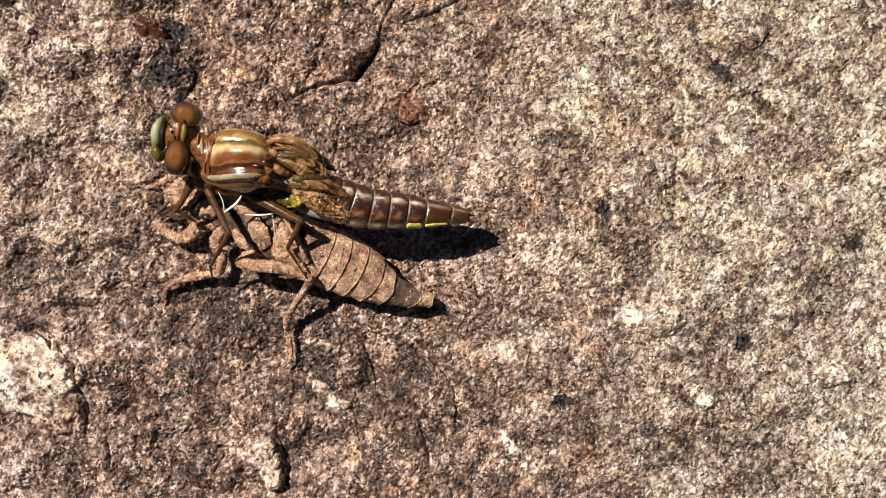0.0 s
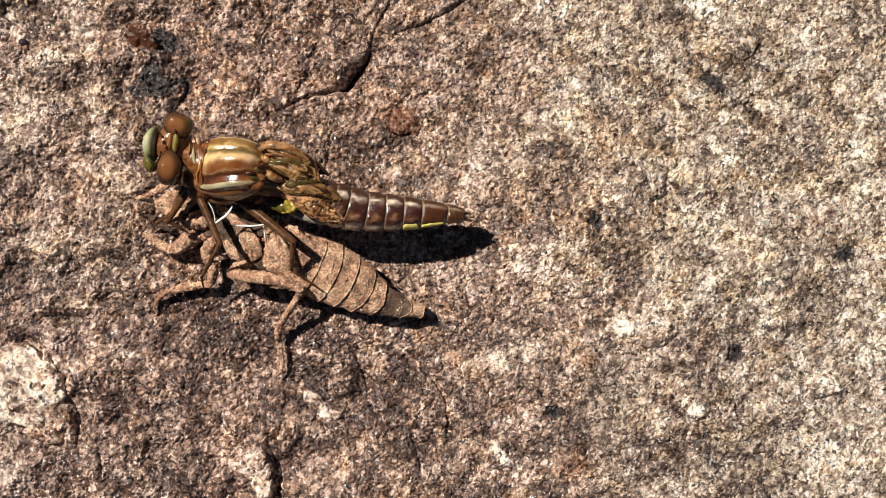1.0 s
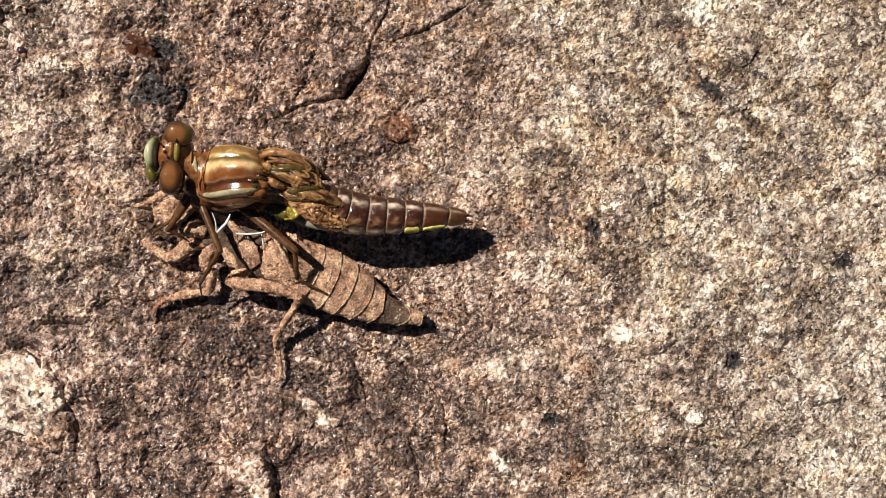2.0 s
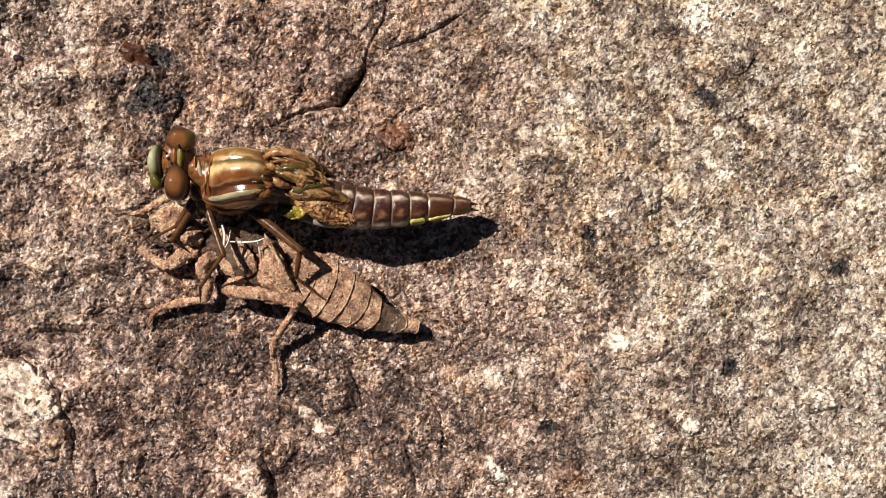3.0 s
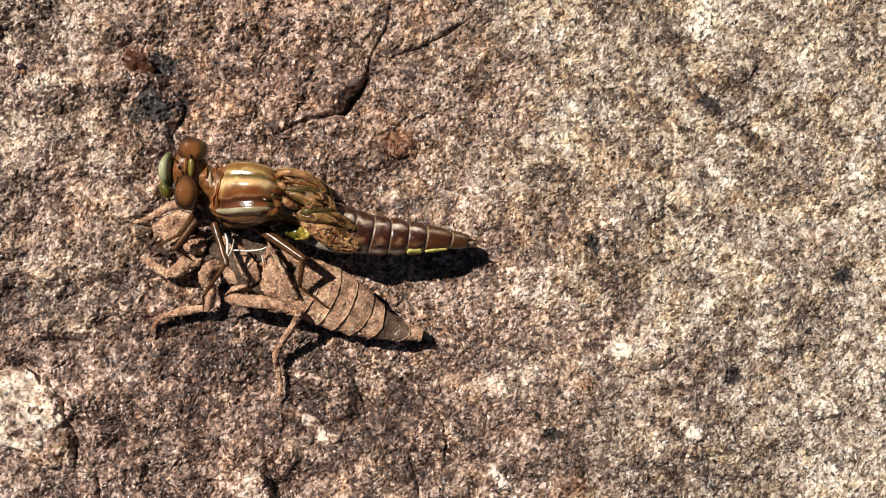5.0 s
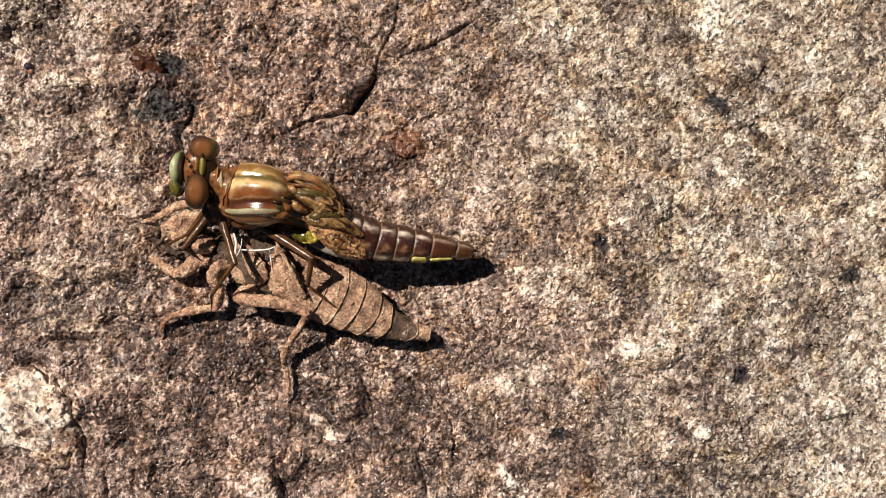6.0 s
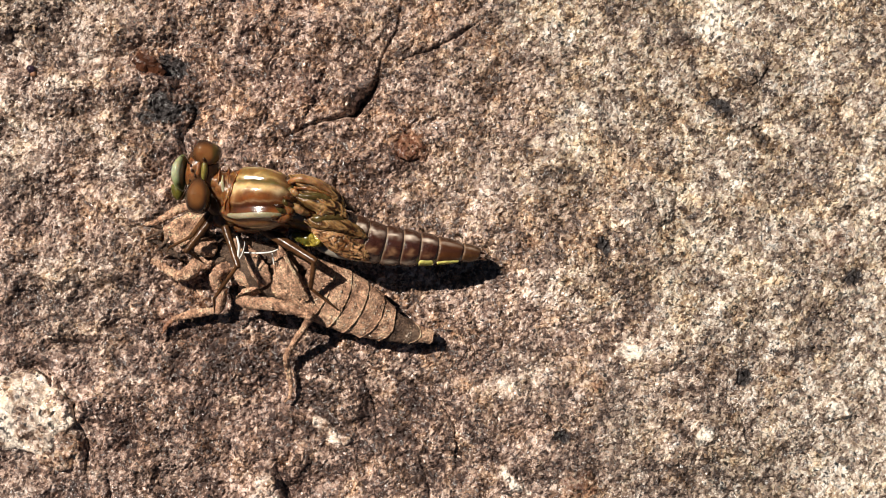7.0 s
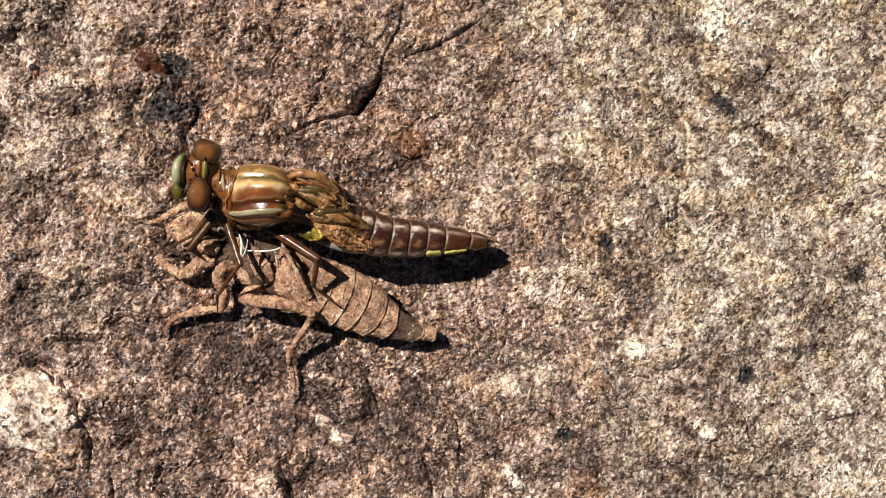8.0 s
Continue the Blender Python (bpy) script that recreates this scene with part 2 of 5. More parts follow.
class Body:
    """A swept body: rows (x, y, z, half width, half height) in metres along its line."""

    def __init__(self, rows, count=40, shape=None):
        self.r = curve_through(rows, count)
        c = self.r[:, :3]
        t = np.gradient(c, axis=0)
        t /= np.linalg.norm(t, axis=1)[:, None]
        s = np.cross((0, 0, 1), t)
        s /= np.linalg.norm(s, axis=1)[:, None] + 1e-12
        self.c, self.s, self.u, self.n, self.shape = c, s, np.cross(t, s), count, shape

    def at(self, f, a, lift=0.0):
        """The surface at fraction f and angle a (0 the line's left, 90 the top), lifted by metres."""
        g = min(max(f, 0), 1) * (self.n - 1)
        i = min(int(g), self.n - 2)
        g -= i
        mix = lambda v: v[i] * (1 - g) + v[i + 1] * g
        k = self.shape(f, a) if self.shape else 1.0
        w, h = mix(self.r)[3:5] * k + lift
        ca, sa = math.cos(radians(a)), math.sin(radians(a))
        return Vector(mix(self.c) + mix(self.s) * w * ca + mix(self.u) * h * sa)

    def skin(self, around=28, f0=0.0, f1=1.0, lift=0.0, along=None, rough=0.0, grain=1500.0):
        n = along or self.n
        vs = []
        for i in range(n):
            f = f0 + (f1 - f0) * i / (n - 1)
            for j in range(around):
                v = self.at(f, 360 * j / around, lift)
                if rough:
                    mid = Vector(self.c[min(int(f * (self.n - 1)), self.n - 1)])
                    v += (v - mid).normalized() * rough * noise.fractal(v * grain, 0.8, 2.0, 3)
                vs.append(v)
        fs = [(i * around + j, (i + 1) * around + j, (i + 1) * around + (j + 1) % around, i * around + (j + 1) % around)
              for i in range(n - 1) for j in range(around)]
        fs = [f[::-1] for f in fs]
        vs.append(sum(vs[:around], Vector()) / around)
        vs.append(sum(vs[(n - 1) * around:n * around], Vector()) / around)
        for j in range(around):
            fs.append((len(vs) - 2, j, (j + 1) % around)[::-1])
            fs.append((len(vs) - 1, (n - 1) * around + (j + 1) % around, (n - 1) * around + j)[::-1])
        return vs, fs

    def patch(self, f0, f1, a0, a1, lift=6e-5, n=18, m=8, round_ends=0.25, skew=0.0):
        """A raised strip on the surface with edges that sink into it and rounded ends."""
        vs = []
        for i in range(n):
            u = i / (n - 1)
            end = min(1.0, min(u, 1 - u) / round_ends)
            pinch = math.sqrt(max(0.02, 1 - (1 - end) ** 2))
            for j in range(m):
                v = j / (m - 1) * 2 - 1
                mid, half = (a0 + a1) / 2 + skew * (u - 0.5), (a1 - a0) / 2 * pinch
                edge = (1 - v ** 4) * (1 if 0 < i < n - 1 else 0)
                vs.append(self.at(f0 + (f1 - f0) * u, mid + half * v, lift * (1.6 * edge - 0.6)))
        fs = [(i * m + j, i * m + j + 1, (i + 1) * m + j + 1, (i + 1) * m + j) for i in range(n - 1) for j in range(m - 1)]
        return vs, fs


def blob(name, centre, size, material, parent, rough=0.0, grain=1200.0, turn=0.0, n=20, m=28, drop=None, label=""):
    """A closed rounded lump; drop shapes it (unit vector in, unit vector out)."""
    vs, rot = [], Matrix.Rotation(radians(turn), 3, "Z")
    for i in range(n + 1):
        th = math.pi * i / n
        for j in range(m):
            ph = 2 * math.pi * j / m
            v = Vector((math.sin(th) * math.cos(ph), math.sin(th) * math.sin(ph), math.cos(th)))
            if drop:
                v = drop(v)
            q = rot @ Vector((v.x * size[0], v.y * size[1], v.z * size[2])) + Vector(centre)
            if rough:
                q += (q - Vector(centre)).normalized() * rough * noise.fractal(q * grain, 0.8, 2.0, 3)
            vs.append(q)
    fs = [(i * m + j, (i + 1) * m + j, (i + 1) * m + (j + 1) % m, i * m + (j + 1) % m) for i in range(n) for j in range(m)]
    return finished(name, vs, fs, material, parent, label)


def limb(name, rows, material, parent, around=12, count=20, rough=0.0, label="", grain=1500.0):
    vs, fs = Body(rows, count).skin(around, rough=rough, grain=grain)
    return finished(name, vs, fs, material, parent, label)


def shard(name, corners, thick, dome, material, parent, rough=1.2e-4, label=""):
    """A torn, slightly domed plate with crisp edges: corners in metres, thickness in metres."""
    c = [Vector(p) for p in corners]
    mid = sum(c, Vector()) / len(c)
    rim = []
    for a, b in zip(c, c[1:] + c[:1]):
        for k in range(6):
            p = a.lerp(b, k / 6)
            p += Vector((noise.noise(p * 2300), noise.noise(p * 2300 + Vector((7, 3, 1))), 0)) * rough * 1.2
            rim.append(p)
    m, vs, fs = len(rim), [], []
    for r in (1.0, 0.93, 0.75, 0.5, 0.25):
        for p in rim:
            q = mid.lerp(p, r)
            q.z += dome * (1 - r ** 2.5) + rough * noise.fractal(q * 1700, 0.8, 2.0, 3) * (1 if r < 1 else 0.4)
            vs.append(q)
    vs.append(mid + Vector((0, 0, dome)))
    for i in range(4):
        for j in range(m):
            k = (j + 1) % m
            fs.append((i * m + j, i * m + k, (i + 1) * m + k, (i + 1) * m + j))
    for j in range(m):
        fs.append((4 * m + j, 4 * m + (j + 1) % m, 5 * m))
    base = len(vs)
    vs += [p - Vector((0, 0, thick)) for p in rim]
    fs += [(j, base + j, base + (j + 1) % m, (j + 1) % m) for j in range(m)]
    fs.append(tuple(base + j for j in reversed(range(m))))
    ob = finished(name, vs, fs, material, parent, label)
    bm = bmesh.new()
    bm.from_mesh(ob.data)
    bmesh.ops.recalc_face_normals(bm, faces=bm.faces)
    bm.to_mesh(ob.data)
    bm.free()
    ob.data.set_sharp_from_angle(angle=radians(42))
    return ob


# ---- the rock ----
def grid_noise(x, y, size, seed):
    """Smooth random values from -1 to 1 on a lattice of that size."""
    rs = np.random.RandomState(seed)
    tab = rs.rand(1024, 1024).astype(np.float32) * 2 - 1
    gx, gy = x / size + 311.7, y / size + 157.3
    ix, iy = np.floor(gx).astype(int), np.floor(gy).astype(int)
    fx, fy = gx - ix, gy - iy
    fx, fy = fx * fx * (3 - 2 * fx), fy * fy * (3 - 2 * fy)
    g = lambda a, b: tab[(ix + a) % 1024, (iy + b) % 1024]
    return (g(0, 0) * (1 - fx) + g(1, 0) * fx) * (1 - fy) + (g(0, 1) * (1 - fx) + g(1, 1) * fx) * fy


def domes(x, y, size, seed, uneven=0.4):
    """Rounded grains packed side by side, 0 in the seams to 1 on top, each of its own height."""
    rs = np.random.RandomState(seed)
    jx, jy, hh = (rs.rand(512, 512).astype(np.float32) for _ in range(3))
    gx, gy = x / size + 200.0, y / size + 200.0
    ix, iy = np.floor(gx).astype(int), np.floor(gy).astype(int)
    best, height = np.full(x.shape, 9.0, np.float32), np.zeros_like(x)
    for a in (-1, 0, 1):
        for b in (-1, 0, 1):
            cx, cy = (ix + a) % 512, (iy + b) % 512
            d = (ix + a + jx[cx, cy] - gx) ** 2 + (iy + b + jy[cx, cy] - gy) ** 2
            near = d < best
            best = np.where(near, d, best)
            height = np.where(near, hh[cx, cy], height)
    return np.clip(1 - best * 1.3, 0, 1) * (0.35 + 0.65 * height) + uneven * height


def line_side(x, y, pts):
    """Distance to a line of points, the side of it (positive to its right in the plan) and the fraction along it."""
    best = np.full(x.shape, 1e9, np.float32)
    side, along = np.zeros_like(best), np.zeros_like(best)
    for i, ((ax, ay), (bx, by)) in enumerate(zip(pts, pts[1:])):
        dx, dy = bx - ax, by - ay
        t = np.clip(((x - ax) * dx + (y - ay) * dy) / (dx * dx + dy * dy), 0, 1)
        d = np.hypot(x - ax - t * dx, y - ay - t * dy)
        near = d < best
        best = np.where(near, d, best)
        side = np.where(near, np.sign(dx * (y - ay) - dy * (x - ax)), side)
        along = np.where(near, (i + t) / (len(pts) - 1), along)
    return best, side, along


def stone_shape(v):
    """A flat-topped, steep-sided lump."""
    return v / (abs(v.x) ** 3 + abs(v.y) ** 3 + abs(v.z) ** 3) ** (1 / 3)


def rock():
    step = 1.35
    core_x, core_y = np.arange(-60, 1640, step), np.arange(-110, 930, step)
    grow = np.cumsum(2.0 * 1.12 ** np.arange(1, 110))
    grow = grow[grow < 160000]
    gx = np.concatenate([core_x[0] - grow[::-1], core_x, core_x[-1] + grow])
    gy = np.concatenate([core_y[0] - grow[::-1], core_y, core_y[-1] + grow])
    x, y = (a.astype(np.float32) for a in np.meshgrid(gx, gy))
    wx = x + 7 * grid_noise(x, y, 30, 41) + 2 * grid_noise(x, y, 9, 43)
    wy = y + 7 * grid_noise(x, y, 30, 42) + 2 * grid_noise(x, y, 9, 44)
    # relief in mm: swells, knobs, grains
    left = np.clip((900 - x) / 400, 0.25, 1)
    low = 0.35 * grid_noise(x, y, 330, 1) + left * (0.8 * grid_noise(wx, wy, 110, 2) + 0.6 * grid_noise(wx, wy, 48, 3)
                                              + 1.0 * np.abs(grid_noise(wx, wy, 85, 8)) + 0.25 * np.abs(grid_noise(wx, wy, 36, 9)) - 0.5)
    rougher = 0.88 + 0.12 * np.clip((820 - x) / 300, -1, 1)
    worn = np.clip((1000 - x) / 400, 0.45, 0.95)
    z = worn * (0.16 * grid_noise(wx, wy, 24, 4) + 0.10 * grid_noise(wx, wy, 11, 5))
    z += worn * (0.4 * domes(wx, wy, 27, 16, 0.0) - 0.16)
    z += rougher * (0.11 * domes(wx, wy, 10, 6, 0.2) + 0.20 * domes(wx, wy, 5.2, 7, 0.5) - 0.17)
    # raised block and the crack along its edge
    edge = [(722, -120), (706, -10), (688, 22), (675, 50), (668, 80), (652, 106), (626, 138), (582, 151), (548, 158), (524, 168)]
    d, s, f = line_side(wx * 0.4 + x * 0.6, wy * 0.4 + y * 0.6, edge)
    deep = np.exp(-((f - 0.60) / 0.12) ** 2)
    z += np.where(s > 0, 1, 0) * np.exp(-d / 80) * (0.15 + 1.3 * deep)
    z -= (0.35 + 1.5 * deep) * np.exp(-(d / (2.4 + 8 * deep)) ** 2)
    # colour mask: the dark joint, with shade painted into its deep pocket
    crack_shade = np.exp(-(d / (2.5 + 5 * deep)) ** 2) * (0.3 + 0.6 * deep)
    # smaller ledges and joints; the side away from the shade stands higher: points, mm, width
    for pts, depth, width in (([(865, -32), (806, 3), (766, 20), (738, 34), (712, 48)], 0.5, 4),
                              ([(565, 90), (556, 120), (540, 152)], 0.3, 5),
                              ([(690, -20), (660, 20), (652, 60)], 0.25, 6),
                              ([(596, 245), (592, 275), (588, 300)], 0.35, 5),
                              ([(565, 540), (606, 590), (636, 608), (655, 650), (660, 690), (690, 735)], 0.65, 10),
                              ([(700, 590), (760, 640), (800, 690), (806, 730), (800, 790)], 0.55, 8),
                              ([(735, 740), (748, 790), (760, 835)], 0.5, 8),
                              ([(484, 758), (497, 790), (503, 830), (500, 880)], 0.8, 6),
                              ([(98, 596), (112, 625), (130, 650), (134, 685), (146, 712), (154, 740), (148, 772)], 0.95, 6),
                              ([(184, 766), (191, 796), (200, 830)], 0.5, 5),
                              ([(210, 835), (235, 850), (262, 875)], 0.4, 8),
                              ([(352, 755), (372, 785), (390, 815)], 0.3, 7),
                              ([(328, 104), (340, 122), (336, 148), (326, 175)], 0.7, 8),
                              ([(262, 62), (290, 72), (318, 76)], 0.6, 7),
                              ([(318, 176), (322, 205), (330, 240)], 0.4, 8),
                              ([(1194, 285), (1188, 330), (1152, 345)], 0.22, 4), ([(1180, 352), (1188, 392)], 0.2, 4),
                              ([(1240, 96), (1280, 118), (1304, 142)], 0.6, 8), ([(1304, 142), (1345, 190), (1400, 230)], 0.25, 6),
                              ([(1318, 480), (1335, 515), (1358, 545)], 0.25, 5), ([(1395, 563), (1440, 566), (1490, 578)], 0.3, 6),
                              ([(1370, 40), (1345, 80), (1310, 90)], 0.3, 8), ([(1290, 640), (1318, 700), (1325, 750)], 0.3, 10),
                              ([(855, 150), (880, 200), (858, 210)], 0.15, 4), ([(750, 190), (756, 206), (746, 224)], 0.5, 5)):
        d, s, f = line_side(wx * 0.6 + x * 0.4, wy * 0.6 + y * 0.4, pts)
        ends = np.clip(4 * np.minimum(f, 1 - f) + 0.15, 0, 1)
        g = np.exp(-(d / width) ** 2) * ends
        z -= 0.7 * depth * g
        z += np.where(s > 0, 1, 0) * depth * 0.85 * np.exp(-d / 45) * ends
        # shade painted along the foot of each ledge
        crack_shade = np.maximum(crack_shade, 0.35 * g)
    # under the husk and the insect the rock is level
    calm = np.exp(-(((x - 560) / 290) ** 2 + ((y - 460) / 125) ** 2) ** 2)
    z += low * (1 - 0.8 * calm)
    # lumps and pits: x, y, half sizes, mm
    for bx, by, rx, ry, h in ((50, 672, 92, 62, 0.62), (60, 850, 100, 80, 0.7), (470, 820, 34, 60, 0.62),
                              (288, 134, 30, 30, -0.9), (300, 50, 34, 26, -0.8), (122, 546, 26, 13, -1.3),
                              (228, 722, 24, 22, -1.3), (265, 748, 26, 12, -0.7), (770, 775, 34, 40, -0.9), (660, 660, 22, 16, -0.8), (642, 690, 16, 18, -0.7), (680, 270, 110, 50, -0.5),
                              (560, 660, 130, 50, -0.4), (1000, 330, 170, 140, 0.8), (1160, 565, 50, 26, 0.65), (1066, 376, 18, 14, -0.5), (1318, 610, 17, 14, -0.5),
                              (1515, 425, 18, 18, -0.4), (1480, 668, 30, 20, 0.62), (906, 785, 34, 22, 0.62), (1245, 705, 20, 20, 0.62), (990, 716, 18, 12, -0.35)):
        q = np.hypot((wx - bx) / rx, (wy - by) / ry)
        z += h * np.clip((1.15 - q) * 2.2, 0, 1) ** 0.7 if h > 0.6 else h * np.exp(-q * q)
    # foot of the abdomen's slope, where the face turns towards the light
    d, s, f = line_side(wx, wy, [(735, 215), (765, 280), (800, 345), (845, 410), (850, 520), (820, 640)])
    z += np.where(s < 0, 1, -1) * 0.45 * (1 - np.exp(-d / 60)) * np.exp(-(d / 260) ** 2) * (1 - calm)
    # the boulder falls away outside
    r = np.hypot((x - 784) * UNIT, (y - 441) * UNIT)
    z -= 1000 * (0.25 * np.clip(r - 0.07, 0, 0.8) ** 2 + 0.12 * np.clip(r - 0.87, 0, 1.5))
    # minerals: dark, pale, rust; dark also carries painted shade of cracks, ledges, hollows
    n = 0.5 + 0.5 * grid_noise(wx, wy, 16, 12)
    ragged = 0.6 * grid_noise(wx, wy, 14, 13) + 0.5 * grid_noise(wx, wy, 6, 14)
    dark, pale, rust = 0.8 * crack_shade, np.zeros_like(x), np.zeros_like(x)

    def blot(bx, by, rx, ry, lean=0.0):
        c, k = math.cos(radians(lean)), math.sin(radians(lean))
        u, v = (wx - bx) * c + (wy - by) * k, (wy - by) * c - (wx - bx) * k
        return np.clip(1.6 * (1.0 - np.hypot(u / rx, v / ry) + 0.55 * ragged), 0, 1)

    # dark stains, and shade painted in hollows and on rock beside the thorax
    for bx, by, rx, ry, lean, k in ((1062, 376, 24, 15, 30, 1.4), (1318, 610, 20, 17, 0, 1.0), (992, 716, 22, 14, 0, 1.1), (1515, 425, 24, 22, 0, 1.1),
                                    (288, 132, 50, 34, 10, 1.25), (308, 58, 42, 28, 30, 1.0), (340, 130, 16, 30, 0, 0.9), (318, 185, 14, 26, 0, 0.7), (1275, 122, 46, 16, 35, 1.1),
                                    (1420, 562, 60, 16, 5, 0.55), (1320, 85, 34, 18, -20, 0.5), (1480, 88, 16, 14, 0, 0.5), (1450, 220, 30, 22, 0, 0.35),
                                    (650, 300, 190, 80, 15, 0.14), (620, 680, 230, 90, 10, 0.46), (400, 560, 230, 75, 0, 0.55), (300, 700, 140, 90, 20, 0.22), (770, 770, 42, 52, 0, 0.55), (1308, 790, 20, 18, 0, 0.6),
                                    (872, 545, 95, 45, -20, 0.38), (520, 190, 120, 40, 10, 0.3), (122, 546, 30, 13, 10, 0.6), (232, 724, 32, 22, 30, 0.6), (655, 658, 34, 20, 20, 0.55), (645, 690, 18, 22, 0, 0.55),
                                    (600, 60, 110, 70, 0, 0.3), (300, 800, 190, 80, 25, 0.3), (1150, 780, 240, 70, 5, 0.42), (830, 720, 60, 90, 0, 0.35), (850, 850, 120, 40, 0, 0.3), (1330, 840, 90, 40, 0, 0.35), (1120, 500, 110, 26, 0, 0.12), (1290, 690, 60, 40, 0, 0.25), (1420, 480, 110, 40, 0, 0.2), (1000, 850, 120, 40, 0, 0.22), (520, 655, 22, 16, 0, 0.45),
                                    (880, 65, 20, 14, 0, 0.3), (830, 118, 20, 12, 0, 0.35), (702, 138, 14, 8, 0, 0.5), (730, 42, 16, 8, 0, 0.4), (1350, 330, 30, 50, 0, 0.15),
                                    (200, 115, 120, 34, 8, 0.2), (60, 250, 60, 40, 0, 0.15), (430, 205, 90, 34, 0, 0.42)):
        dark = np.maximum(dark, k * blot(bx, by, rx, ry, lean))
    d, s, f = line_side(wx, wy, [(1165, -80), (1209, 20), (1254, 105), (1300, 140), (1390, 230)])
    dark = np.clip(np.maximum(dark, 0.75 * np.exp(-(d / 18) ** 2) * (0.2 + 0.8 * n)), 0, 1)
    for bx, by, rx, ry, lean, k in ((70, 690, 95, 100, 0, 0.5), (40, 820, 60, 50, 0, 0.3), (472, 812, 40, 60, 0, 0.36),
                                    (1291, 190, 15, 13, 0, 1.0), (1308, 262, 16, 14, 30, 0.95), (1280, 240, 34, 14, 40, 0.7),
                                    (1204, 168, 5, 24, -28, 0.8), (1135, 214, 14, 6, 35, 0.7), (1245, 712, 17, 20, 30, 0.85), (1478, 668, 32, 18, 10, 0.85), (1500, 730, 50, 12, 35, 0.5),
                                    (888, 775, 16, 14, 0, 0.9), (918, 796, 30, 11, 35, 0.85), (926, 824, 12, 12, 0, 0.6), (1258, -30, 34, 44, 0, 0.9), (1110, 562, 20, 28, -20, 0.75),
                                    (1165, 555, 34, 14, 0, 0.5), (1545, 255, 40, 20, 40, 0.75), (1540, 190, 22, 16, 30, 0.65), (1500, 138, 14, 12, 0, 0.7), (1360, 165, 24, 14, 0, 0.55),
                                    (1535, 318, 14, 18, 0, 0.65), (1330, 395, 44, 16, 10, 0.5), (1368, 435, 24, 22, 0, 0.45), (1375, 545, 30, 14, 0, 0.5), (1330, 330, 60, 30, 0, 0.25),
                                    (1545, 625, 16, 14, 0, 0.7), (1480, 800, 90, 50, 20, 0.3), (1245, 65, 16, 10, 30, 0.55), (690, 278, 12, 10, 0, 0.75), (722, 285, 16, 10, 0, 0.45),
                                    (165, 30, 20, 24, 30, 0.6), (215, 225, 42, 40, 0, 0.4), (240, 290, 32, 28, 0, 0.35), (115, 85, 50, 20, 0, 0.45), (180, 75, 16, 34, -10, 0.45), (30, 20, 40, 24, 0, 0.35), (30, 150, 50, 60, 0, 0.3),
                                    (140, 170, 90, 22, 5, 0.25), (285, 180, 22, 14, 0, 0.45), (120, 330, 22, 14, 0, 0.4), (90, 395, 40, 12, 0, 0.3), (250, 610, 40, 14, 20, 0.35),
                                    (410, 640, 14, 10, 30, 0.5), (130, 745, 18, 14, 0, 0.5), (172, 775, 22, 16, 0, 0.35), (22, 828, 20, 18, 0, 0.5), (310, 855, 12, 9, 0, 0.5),
                                    (430, 775, 12, 12, 0, 0.4), (950, 190, 14, 14, 0, 0.5), (925, 280, 12, 16, 0, 0.5), (1035, 130, 12, 10, 0, 0.5), (1000, 190, 50, 20, 20, 0.3),
                                    (880, 620, 60, 26, 0, 0.35), (1060, 480, 70, 34, 0, 0.35), (800, 130, 60, 40, 0, 0.15), (1090, 330, 60, 40, 0, 0.38), (960, 440, 70, 34, 20, 0.3), (745, 770, 12, 10, 0, 0.3)):
        pale = np.maximum(pale, k * blot(bx, by, rx, ry, lean))
    for bx, by, rx, ry, k in ((729, 196, 34, 33, 0.5), (255, 45, 26, 24, 0.6), (265, 62, 20, 10, 0.8), (1020, 800, 40, 30, 0.35), (14, 682, 20, 16, 0.7), (540, 110, 36, 50, 0.25),
                              (1475, 370, 50, 40, 0.25), (1215, 30, 30, 24, 0.25), (1400, 600, 30, 16, 0.2), (1050, 620, 24, 24, 0.25), (235, 180, 20, 20, 0.25), (375, 75, 26, 12, 0.3),
                              (300, 500, 14, 18, 0.4), (850, 20, 30, 30, 0.15), (1160, 380, 30, 20, 0.2)):
        rust = np.clip(np.maximum(rust, k * blot(bx, by, rx, ry)), 0, 1)
    # the fresher face on the one side is paler than the weathered one
    fresh = np.clip((x - 860 - 0.25 * (y - 300)) / 480, -0.5, 1) + 0.35 * grid_noise(x, y, 90, 21)
    fresh += 0.55 * np.clip((330 - x) / 250, 0, 1) * np.clip((640 - y) / 200, 0, 1)
    # further off the boulder's faces mix in broad, irregular fields
    off = np.clip((r - 0.055) / 0.06, 0, 1)
    mid, close = np.clip((0.9 - r) / 0.5, 0, 1), np.clip((0.25 - r) / 0.15, 0, 1)
    field = 0.5 * grid_noise(x, y, 26000, 50) + mid * grid_noise(x, y, 3600, 51) + close * (0.6 * grid_noise(x, y, 900, 52) + 0.4 * grid_noise(x, y, 280, 53))
    fresh = fresh * (1 - off) + (0.35 + 0.7 * field) * off
    pale = np.clip(np.maximum(pale, 0.08 * np.clip(fresh, 0, 1)), 0, 1)
    # the lower fresh face is greyer
    rust = np.where(rust > 0.05, rust, -0.42 * np.clip((x - 650) / 300, 0, 1) * np.clip((y - 380) / 250, 0, 1) - 0.1 * np.clip((x - 1150) / 250, 0, 1) - 0.55 * np.clip((330 - x) / 250, 0, 1)
                    - 0.45 * np.clip((y - 480) / 150, 0, 1) * np.clip((750 - x) / 200, 0, 1))
